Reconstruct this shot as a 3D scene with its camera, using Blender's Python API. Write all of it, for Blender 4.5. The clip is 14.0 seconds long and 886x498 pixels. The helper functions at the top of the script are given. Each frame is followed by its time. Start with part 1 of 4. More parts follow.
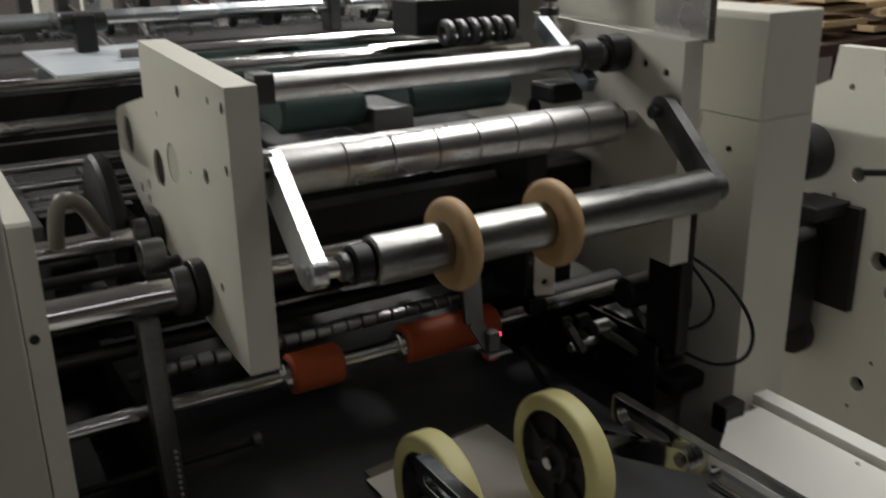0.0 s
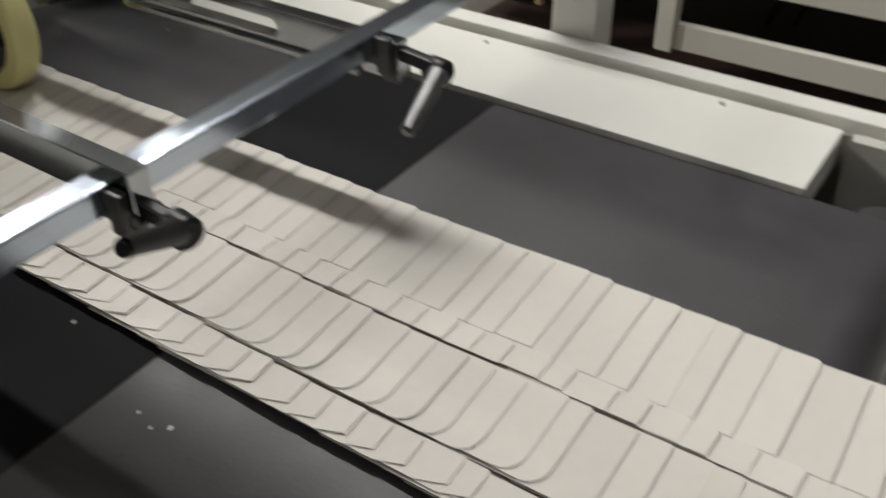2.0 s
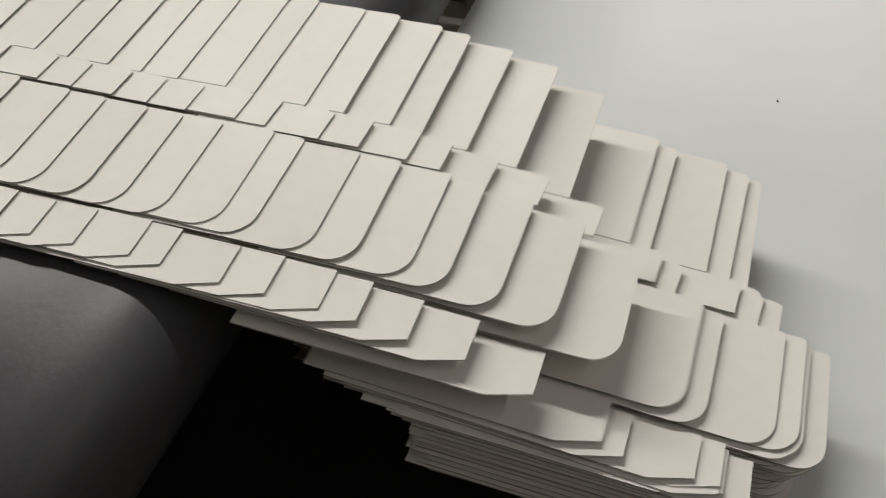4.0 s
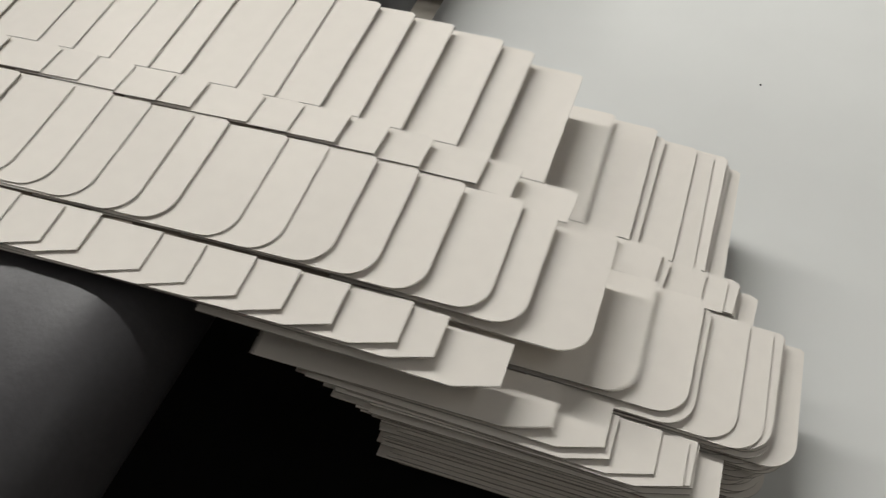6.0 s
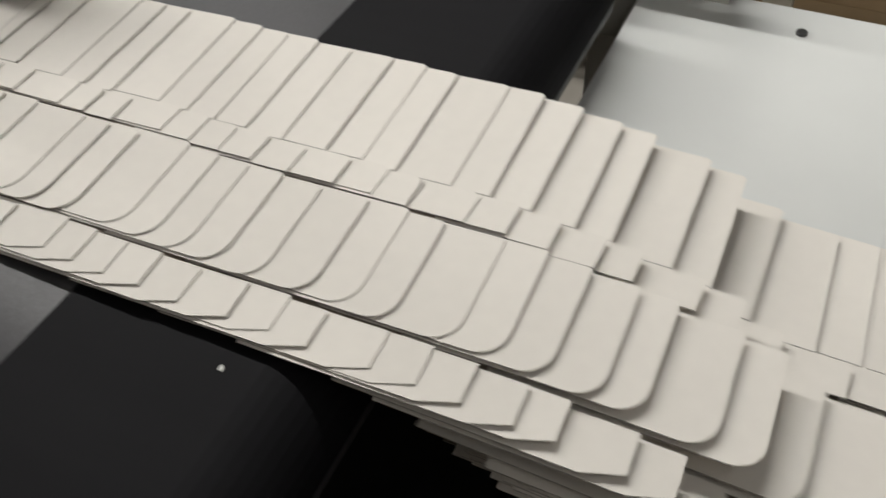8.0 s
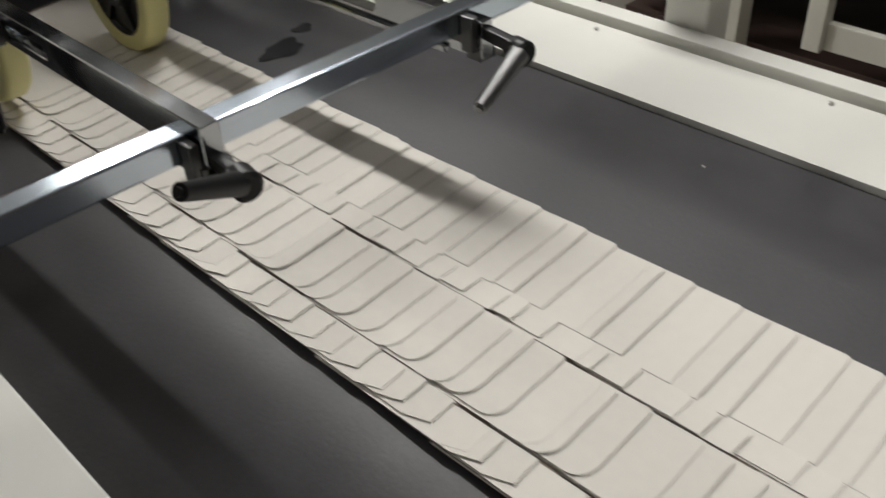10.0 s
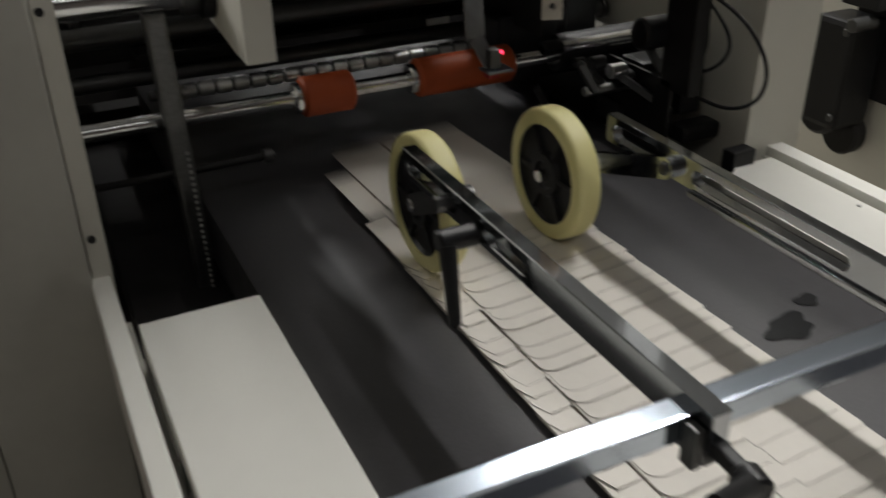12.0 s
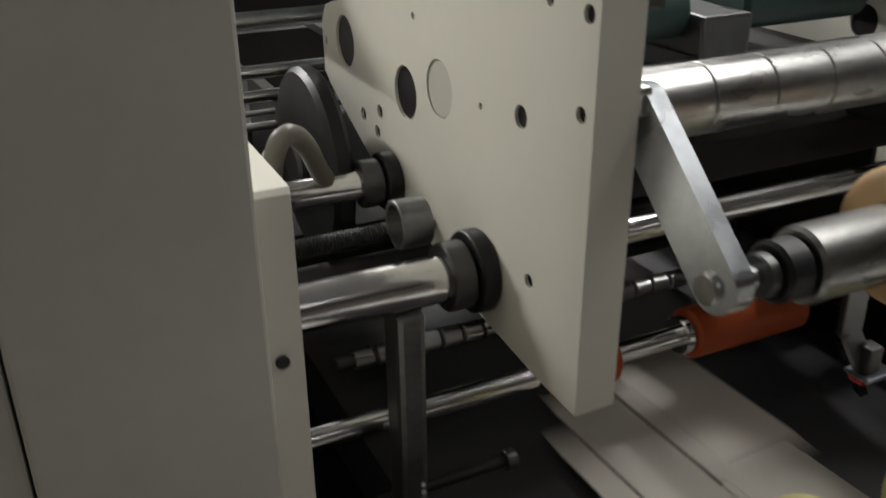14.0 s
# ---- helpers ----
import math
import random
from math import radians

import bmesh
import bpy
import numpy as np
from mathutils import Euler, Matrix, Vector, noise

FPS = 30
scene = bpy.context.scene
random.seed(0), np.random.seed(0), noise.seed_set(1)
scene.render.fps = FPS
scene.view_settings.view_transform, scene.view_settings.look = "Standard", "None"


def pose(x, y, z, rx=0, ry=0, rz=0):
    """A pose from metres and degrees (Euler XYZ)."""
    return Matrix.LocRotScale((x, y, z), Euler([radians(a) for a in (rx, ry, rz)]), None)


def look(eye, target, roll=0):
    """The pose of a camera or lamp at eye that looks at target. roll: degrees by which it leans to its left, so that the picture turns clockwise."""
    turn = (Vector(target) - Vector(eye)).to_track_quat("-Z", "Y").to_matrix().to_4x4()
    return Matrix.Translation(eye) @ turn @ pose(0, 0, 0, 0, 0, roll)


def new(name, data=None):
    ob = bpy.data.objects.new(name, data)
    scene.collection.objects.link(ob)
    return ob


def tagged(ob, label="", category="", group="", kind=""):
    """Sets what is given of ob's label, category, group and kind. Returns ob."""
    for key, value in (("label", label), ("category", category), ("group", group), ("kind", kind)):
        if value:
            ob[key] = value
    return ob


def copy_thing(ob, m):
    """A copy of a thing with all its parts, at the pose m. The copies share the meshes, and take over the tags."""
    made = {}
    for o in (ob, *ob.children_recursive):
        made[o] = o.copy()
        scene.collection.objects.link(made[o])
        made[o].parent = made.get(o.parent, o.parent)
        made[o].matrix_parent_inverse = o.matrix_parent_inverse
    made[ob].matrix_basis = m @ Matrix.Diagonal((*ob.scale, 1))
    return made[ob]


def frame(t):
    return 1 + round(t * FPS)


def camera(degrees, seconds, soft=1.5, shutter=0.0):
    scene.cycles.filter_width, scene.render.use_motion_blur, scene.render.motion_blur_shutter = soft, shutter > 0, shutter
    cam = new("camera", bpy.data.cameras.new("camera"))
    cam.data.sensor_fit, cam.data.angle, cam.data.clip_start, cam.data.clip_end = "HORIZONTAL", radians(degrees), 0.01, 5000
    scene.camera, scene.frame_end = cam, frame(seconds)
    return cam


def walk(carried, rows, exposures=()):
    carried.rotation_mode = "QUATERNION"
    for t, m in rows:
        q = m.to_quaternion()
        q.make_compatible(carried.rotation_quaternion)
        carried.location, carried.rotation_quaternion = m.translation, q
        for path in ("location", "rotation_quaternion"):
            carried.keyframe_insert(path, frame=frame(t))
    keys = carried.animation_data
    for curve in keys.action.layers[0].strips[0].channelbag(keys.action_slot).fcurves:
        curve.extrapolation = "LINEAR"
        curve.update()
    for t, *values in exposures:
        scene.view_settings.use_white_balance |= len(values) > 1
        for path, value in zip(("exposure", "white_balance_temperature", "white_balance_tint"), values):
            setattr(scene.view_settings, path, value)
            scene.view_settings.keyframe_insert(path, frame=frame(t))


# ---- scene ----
cam = camera(52.0, 14.0, soft=1.5, shutter=0.42)
PATH = [
    (0, (0.052, 0.029, 1.333), (1.018, 1.652, 0.673), -1.0),
    (0.5, (0.063, 0.012, 1.303), (1.147, 1.495, 0.512), -1.2),
    (1, (0.092, -0.048, 1.253), (1.311, 1.245, 0.336), -1.9),
    (1.5, (0.113, -0.102, 1.213), (1.37, 1.043, 0.16), -1.8),
    (2, (0.132, -0.136, 1.175), (1.442, 0.784, -0.024), -1.0),
    (2.5, (0.158, -0.201, 1.146), (1.479, 0.506, -0.179), -0.7),
    (3, (0.166, -0.251, 1.094), (1.506, 0.305, -0.283), -0.8),
    (5.5, (0.193, -0.3, 1.067), (1.457, 0.122, -0.424), -0.3),
    (6, (0.192, -0.294, 1.077), (1.447, 0.132, -0.421), 0.1),
    (6.5, (0.191, -0.294, 1.08), (1.447, 0.159, -0.408), -0.6),
    (7, (0.191, -0.29, 1.084), (1.444, 0.196, -0.398), -1.6),
    (9.5, (0.165, -0.199, 1.15), (1.334, 0.806, -0.125), -2.7),
    (10, (0.151, -0.186, 1.174), (1.247, 0.971, -0.033), -3.0),
    (10.5, (0.138, -0.159, 1.186), (1.165, 1.124, 0.046), -3.1),
    (11, (0.132, -0.134, 1.205), (1.082, 1.273, 0.146), -2.1),
    (11.5, (0.119, -0.106, 1.22), (0.99, 1.395, 0.226), -1.4),
    (12, (0.079, -0.058, 1.238), (0.834, 1.511, 0.253), -0.8),
    (12.5, (0.025, 0.026, 1.252), (0.718, 1.646, 0.306), -1.3),
    (13, (0.0, 0.118, 1.261), (0.677, 1.759, 0.338), -1.1),
    (13.5, (0.009, 0.24, 1.273), (0.771, 1.88, 0.418), -1.0),
    (14, (0.014, 0.33, 1.294), (0.793, 1.96, 0.438), -0.4),
]
EXPOSURES = [(0, -0.35), (0.5, -0.4), (1, -0.45), (1.5, 0.0), (2, 0.12), (3, 0.3), (7, 0.3), (9.5, 0.26), (10.5, 0.05), (11.5, -0.02), (12.5, 0.18), (13, 0.3), (14, 0.26)]
walk(cam, [(t, look(eye, target, roll)) for t, eye, target, roll in PATH], EXPOSURES)

# ---- world, lights ----
world = bpy.data.worlds.new("hall_air")
scene.world = world
world.use_nodes = True
world.node_tree.nodes["Background"].inputs["Color"].default_value = (0.9, 0.95, 1.0, 1)
world.node_tree.nodes["Background"].inputs["Strength"].default_value = 0.02


def tube_light(name, x, y, z, size_x, size_y, watts, colour):
    data = bpy.data.lights.new(name, "AREA")
    data.shape, data.size, data.size_y, data.energy, data.color = "RECTANGLE", size_x, size_y, watts, colour
    ob = new(name, data)
    ob.location = (x, y, z)
    return ob


tube_light("tube_row_light", 1.58, 2.15, 2.95, 0.09, 4.2, 103, (1.0, 0.985, 0.95))
# added fill for the faces towards -y, no known lamp
tube_light("cross_tube_light", -0.3, -1.5, 2.95, 2.4, 0.1, 6.5, (1.0, 0.985, 0.95))

# added fill that brightens the near plate's -x face
tube_light("near_row_light", -1.0, 4.2, 2.95, 0.08, 2.0, 215, (1.0, 0.985, 0.95))

# ---- materials ----


def material(name, colour, rough=0.5, metal=0.0, grain=60.0, vary=0.12, bump=0.05, stain=0.1, spec=0.5, island=0.0, stretch=(1, 1, 1), spread=None):
    """A surface with fine grain, larger stains and a little relief."""
    m = bpy.data.materials.new(name)
    m.use_nodes = True
    nodes, links = m.node_tree.nodes, m.node_tree.links
    bsdf = nodes["Principled BSDF"]
    coord = nodes.new("ShaderNodeTexCoord")
    mapping = nodes.new("ShaderNodeMapping")
    mapping.inputs["Scale"].default_value = stretch
    links.new(coord.outputs["Object"], mapping.inputs["Vector"])
    fine = nodes.new("ShaderNodeTexNoise")
    fine.inputs["Scale"].default_value, fine.inputs["Detail"].default_value = grain, 5
    wide = nodes.new("ShaderNodeTexNoise")
    wide.inputs["Scale"].default_value, wide.inputs["Detail"].default_value = grain / 11, 4
    for n in (fine, wide):
        links.new(mapping.outputs["Vector"], n.inputs["Vector"])
    total = nodes.new("ShaderNodeMath")
    total.operation = "MULTIPLY_ADD"
    links.new(fine.outputs["Fac"], total.inputs[0])
    total.inputs[1].default_value = vary
    add = nodes.new("ShaderNodeMath")
    add.operation = "MULTIPLY_ADD"
    links.new(wide.outputs["Fac"], add.inputs[0])
    add.inputs[1].default_value = stain
    add.inputs[2].default_value = 1.0 - 0.5 * (vary + stain)
    links.new(add.outputs[0], total.inputs[2])
    value = total.outputs[0]
    if island:
        info = nodes.new("ShaderNodeObjectInfo")
        jig = nodes.new("ShaderNodeMath")
        jig.operation = "MULTIPLY_ADD"
        links.new(info.outputs["Random"], jig.inputs[0])
        jig.inputs[1].default_value = island
        links.new(value, jig.inputs[2])
        value = jig.outputs[0]
    mix = nodes.new("ShaderNodeVectorMath")
    mix.operation = "SCALE"
    mix.inputs[0].default_value = colour
    links.new(value, mix.inputs["Scale"])
    links.new(mix.outputs[0], bsdf.inputs["Base Color"])
    ramp = nodes.new("ShaderNodeMath")
    ramp.operation = "MULTIPLY_ADD"
    links.new(wide.outputs["Fac"], ramp.inputs[0])
    spread = spread or 0.25 + 0.5 * metal * stain
    ramp.inputs[1].default_value, ramp.inputs[2].default_value = spread, max(0.02, rough - spread / 2)
    links.new(ramp.outputs[0], bsdf.inputs["Roughness"])
    bsdf.inputs["Metallic"].default_value = metal
    bsdf.inputs["Specular IOR Level"].default_value = spec
    if bump:
        b = nodes.new("ShaderNodeBump")
        b.inputs["Strength"].default_value, b.inputs["Distance"].default_value = bump, 0.002
        links.new(fine.outputs["Fac"], b.inputs["Height"])
        links.new(b.outputs["Normal"], bsdf.inputs["Normal"])
    return m


PAINT = material("cream_enamel", (0.66, 0.64, 0.57), 0.42, grain=90, vary=0.05, stain=0.1, bump=0.03)
GREYPAINT = material("grey_enamel", (0.5, 0.49, 0.44), 0.42, grain=70, vary=0.1, stain=0.36, bump=0.05)
WHITE = material("white_board", (0.70, 0.71, 0.69), 0.38, grain=40, vary=0.05, stain=0.1, bump=0.02)
PANEL = material("white_panel_paint", (0.75, 0.74, 0.69), 0.4, grain=50, vary=0.04, stain=0.08, bump=0.02)
CHROME = material("polished_steel", (0.74, 0.74, 0.74), 0.15, 1.0, grain=120, vary=0.25, stain=0.35, bump=0.03, spread=0.16)
STEEL = material("brushed_steel", (0.54, 0.54, 0.53), 0.33, 1.0, grain=220, vary=0.45, stain=0.6, bump=0.07, stretch=(0.45, 1, 1))
DULLSTEEL = material("dull_scratched_steel", (0.21, 0.21, 0.21), 0.4, 1.0, grain=260, vary=0.6, stain=0.7, bump=0.09, stretch=(0.5, 1, 1))
ZINC = material("zinc_bar", (0.30, 0.33, 0.37), 0.34, 1.0, grain=260, vary=0.45, stain=1.0, bump=0.16, stretch=(0.7, 1, 1))
PLATED = material("bright_zinc_plate", (0.68, 0.71, 0.75), 0.27, 1.0, grain=150, vary=0.3, stain=0.4, bump=0.06)
ROLLER = material("worn_roller_steel", (0.29, 0.29, 0.28), 0.31, 1.0, grain=240, vary=0.55, stain=0.6, bump=0.09, stretch=(0.45, 1, 1), spread=0.3)
DARKSTEEL = material("blackened_steel", (0.09, 0.09, 0.09), 0.38, 0.7, grain=120, vary=0.3, stain=0.4, bump=0.08)
ARM = material("worn_dark_profile", (0.16, 0.16, 0.168), 0.24, 1.0, grain=90, vary=0.5, stain=1.1, bump=0.06, stretch=(1, 0.3, 1))
MIRROR = material("mirror_polished_steel", (0.40, 0.415, 0.43), 0.10, 1.0, grain=45, vary=0.25, stain=0.55, bump=0.02, stretch=(1, 0.3, 1), spread=0.14)
BLUECHROME = material("polished_blue_zinc", (0.50, 0.56, 0.63), 0.17, 1.0, grain=45, vary=0.3, stain=0.8, bump=0.03, stretch=(0.4, 1, 1), spread=0.2)
BLACK = material("black_plastic", (0.010, 0.010, 0.011), 0.42, spec=0.35, grain=150, vary=0.3, stain=0.3, bump=0.06)
# black iron; also stands in for darkness inside the head, holes and under the belt
IRON_AND_DARK = material("black_iron_and_dark_fill", (0.013, 0.012, 0.012), 0.5, spec=0.25, grain=80, vary=0.5, stain=0.5, bump=0.1)
BELT = material("grey_conveyor_belt", (0.064, 0.062, 0.066), 0.49, grain=350, vary=0.28, stain=0.35, bump=0.09, spec=0.44, spread=0.27)
TYRE = material("cream_yellow_polyurethane", (0.78, 0.72, 0.34), 0.45, grain=60, vary=0.08, stain=0.14, bump=0.03)
AMBER = material("aged_tan_rubber", (0.45, 0.29, 0.14), 0.55, grain=90, vary=0.25, stain=0.3, bump=0.12)
ORANGE = material("orange_rubber_sleeve", (0.48, 0.085, 0.02), 0.55, grain=70, vary=0.2, stain=0.3, bump=0.08)
BOARD = material("grey_white_carton_board", (0.80, 0.76, 0.70), 0.75, grain=130, vary=0.07, stain=0.06, bump=0.05, spec=0.2, island=0.05)
# undersides and cut edges carry shade in their colour, well below BOARD
BOARD_IN = material("shaded_carton_underside", (0.22, 0.185, 0.15), 0.85, grain=130, vary=0.1, stain=0.1, bump=0.05, spec=0.1, island=0.06)
BOARD_EDGE = material("shaded_cut_edge_of_board", (0.28, 0.25, 0.22), 0.9, grain=300, vary=0.25, stain=0.2, bump=0, spec=0.1, island=0.06)
HOSE = material("grey_plastic_hose", (0.16, 0.15, 0.13), 0.4, grain=80, vary=0.2, stain=0.3)
GREEN = material("dark_green_belt", (0.008, 0.03, 0.025), 0.6, grain=120, vary=0.2, stain=0.3)
CONCRETE = material("hall_floor_concrete", (0.24, 0.22, 0.19), 0.65, grain=14, vary=0.3, stain=0.4, bump=0.15)
CEILING = material("pale_ceiling_sheet", (0.55, 0.57, 0.60), 0.8, grain=6, vary=0.1, stain=0.25)
WALL = material("hall_wall_plaster", (0.22, 0.195, 0.18), 0.9, grain=5, vary=0.15, stain=0.2)
BLUEBELT = material("blue_grey_belt", (0.03, 0.05, 0.062), 0.5, grain=90, vary=0.15, stain=0.3)
KRAFT = material("kraft_board", (0.42, 0.3, 0.17), 0.8, grain=50, vary=0.15, stain=0.2)
RED = material("red_enamel", (0.35, 0.02, 0.02), 0.5, grain=40, vary=0.1, stain=0.2)
BROWN = material("dark_brown_machine_paint", (0.06, 0.035, 0.028), 0.6, grain=40, vary=0.3, stain=0.4)

LED = bpy.data.materials.new("red_led_glow")
LED.use_nodes = True
LED.node_tree.nodes["Principled BSDF"].inputs["Base Color"].default_value = (0.6, 0.02, 0.04, 1)
LED.node_tree.nodes["Principled BSDF"].inputs["Emission Color"].default_value = (1, 0.03, 0.08, 1)
LED.node_tree.nodes["Principled BSDF"].inputs["Emission Strength"].default_value = 6

# pale bluish colour paints the bright reflection on the clear acrylic
SHEEN_ACRYLIC = material("acrylic_with_painted_sheen", (0.72, 0.78, 0.84), 0.2, grain=40, vary=0.2, stain=0.4, bump=0.03, spec=0.8, spread=0.15)

# ---- mesh helpers ----


def part(name, bm, mat, parent=None, label="", smooth=False):
    """Links a bmesh as one mesh object, under a thing or a part."""
    bmesh.ops.recalc_face_normals(bm, faces=bm.faces)
    if smooth:
        for f in bm.faces:
            f.smooth = len(f.verts) == 4
        for e in bm.edges:
            e.smooth = len(e.link_faces) == 2 and e.calc_face_angle() < 0.5
    me = bpy.data.meshes.new(name)
    bm.to_mesh(me)
    bm.free()
    me.materials.append(mat)
    ob = new(name, me)
    if parent:
        ob.parent = parent
    if label:
        ob["label"] = label
    return ob


def thing(name, label, category, group="", at=(0, 0, 0)):
    ob = new(name)
    ob.empty_display_size = 0.05
    ob.location = at
    return tagged(ob, label, category, group)


def block(x0, x1, y0, y1, z0, z1, bevel=0.0015, bm=None):
    bm = bm or bmesh.new()
    made = bmesh.ops.create_cube(bm, size=1)["verts"]
    for v in made:
        v.co = Vector((x0 + (v.co.x + 0.5) * (x1 - x0), y0 + (v.co.y + 0.5) * (y1 - y0), z0 + (v.co.z + 0.5) * (z1 - z0)))
    if bevel:
        edges = list({e for v in made for e in v.link_edges})
        bmesh.ops.bevel(bm, geom=edges, offset=bevel, segments=2, affect="EDGES", profile=0.6)
    return bm


def lathe_x(profile, y, z, segments=48, bm=None):
    """Turns a profile of (x, radius) about the line y, z along x; it is closed at both ends."""
    bm = bm or bmesh.new()
    rings = []
    for x, r in profile:
        rings.append([bm.verts.new((x, y + r * math.cos(2 * math.pi * k / segments), z + r * math.sin(2 * math.pi * k / segments))) for k in range(segments)])
    for a, b in zip(rings, rings[1:]):
        for k in range(segments):
            bm.faces.new((a[k], a[(k + 1) % segments], b[(k + 1) % segments], b[k]))
    bm.faces.new(rings[0])
    bm.faces.new(rings[-1])
    return bm


def rod(x0, x1, r, y, z, chamfer=0.0015, segments=40, bm=None):
    return lathe_x([(x0, r - chamfer), (x0 + chamfer, r), (x1 - chamfer, r), (x1, r - chamfer)], y, z, segments, bm)


def ring(x0, x1, r_in, r_out, y, z, round_=0.004, segments=56):
    """A ring about a line along x, with rounded outer edges."""
    bm = bmesh.new()
    prof = [(x0, r_in), (x0, r_out - round_)]
    for k in range(1, 5):
        a = math.pi / 2 * k / 5
        prof.append((x0 + round_ * (1 - math.cos(a)), r_out - round_ + round_ * math.sin(a)))
    prof += [(x0 + round_, r_out), (x1 - round_, r_out)]
    for k in range(1, 5):
        a = math.pi / 2 * k / 5
        prof.append((x1 - round_ + round_ * math.sin(a), r_out - round_ + round_ * math.cos(a)))
    prof += [(x1, r_out - round_), (x1, r_in)]
    loops = [[bm.verts.new((x, y + r * math.cos(2 * math.pi * k / segments), z + r * math.sin(2 * math.pi * k / segments))) for k in range(segments)] for x, r in prof]
    for a, b in zip(loops, loops[1:] + loops[:1]):
        for k in range(segments):
            bm.faces.new((a[k], a[(k + 1) % segments], b[(k + 1) % segments], b[k]))
    return bm


def plate_yz(x0, x1, outline, holes, segments=24):
    """A plate in the plane across x, cut to an outline of (y, z), with round holes (y, z, r) right through it."""
    bm = bmesh.new()
    edges = []

    def loop(points):
        vs = [bm.verts.new((x0, y, z)) for y, z in points]
        edges.extend(bm.edges.new((vs[k], vs[(k + 1) % len(vs)])) for k in range(len(vs)))

    loop(outline)
    for y, z, r in holes:
        loop([(y + r * math.cos(2 * math.pi * k / segments), z + r * math.sin(2 * math.pi * k / segments)) for k in range(segments)])
    bmesh.ops.triangle_fill(bm, use_beauty=True, use_dissolve=False, edges=edges)
    out = bmesh.ops.extrude_face_region(bm, geom=list(bm.faces))["geom"]
    for v in (g for g in out if isinstance(g, bmesh.types.BMVert)):
        v.co.x = x1
    return bm


def slab(outline, z0, z1, bm=None):
    """A flat piece cut to an outline of (x, y)."""
    bm = bm or bmesh.new()
    low = [bm.verts.new((x, y, z0)) for x, y in outline]
    top = [bm.verts.new((x, y, z1)) for x, y in outline]
    bm.faces.new(low)
    bm.faces.new(top)
    for k in range(len(low)):
        j = (k + 1) % len(low)
        bm.faces.new((low[k], low[j], top[j], top[k]))
    return bm


def beam_between(p, q, width, height, bevel=0.0015, up=(0, 0, 1)):
    """A rectangular bar from p to q."""
    p, q = Vector(p), Vector(q)
    d = (q - p).normalized()
    side = d.cross(Vector(up)).normalized()
    top = side.cross(d)
    bm = block(-width / 2, width / 2, 0, (q - p).length, -height / 2, height / 2, bevel)
    turn = Matrix((side, d, top)).transposed().to_4x4()
    bmesh.ops.transform(bm, matrix=Matrix.Translation(p) @ turn, verts=bm.verts)
    return bm


def strap(p, q, width, thick, segments=12):
    """A flat link in a plane across x from p to q (both (y, z)), between x and x + thick, with round ends."""
    x0, x1 = thick
    (y0, z0), (y1, z1) = p, q
    a = math.atan2(z1 - z0, y1 - y0)
    r = width / 2
    pts = []
    for k in range(segments + 1):
        b = a + math.pi / 2 + math.pi * k / segments
        pts.append((y0 + r * math.cos(b), z0 + r * math.sin(b)))
    for k in range(segments + 1):
        b = a - math.pi / 2 + math.pi * k / segments
        pts.append((y1 + r * math.cos(b), z1 + r * math.sin(b)))
    return pts, x0, x1


def cable(name, points, radius, mat, parent, label=""):
    curve = bpy.data.curves.new(name, "CURVE")
    curve.dimensions, curve.bevel_depth, curve.bevel_resolution = "3D", radius, 2
    sp = curve.splines.new("NURBS")
    sp.points.add(len(points) - 1)
    for p, c in zip(sp.points, points):
        p.co = (*c, 1)
    sp.use_endpoint_u, sp.order_u = True, 3
    curve.materials.append(mat)
    ob = new(name, curve)
    ob.parent = parent
    if label:
        ob["label"] = label
    return ob


# ---- hall ----


def hall():
    tagged(part("floor", block(-3.5, 6, -4, 9, -0.1, 0, 0), CONCRETE), kind="structure")
    tagged(part("ceiling", block(-3.5, 6, -4, 9, 3.4, 3.5, 0), CEILING), kind="structure")
    tagged(part("wall_east", block(6, 6.2, -4, 9, 0, 3.4, 0), WALL), kind="structure")
    tagged(part("wall_west", block(-3.7, -3.5, -4, 9, 0, 3.4, 0), WALL), kind="structure")
    tagged(part("wall_north", block(-3.5, 6, 9, 9.2, 0, 3.4, 0), WALL), kind="structure")
    tagged(part("wall_south", block(-3.5, 6, -4.2, -4, 0, 3.4, 0), WALL), kind="structure")


hall()

# ---- delivery conveyor ----
BELT_Z, BELT_END = 0.81, -0.105


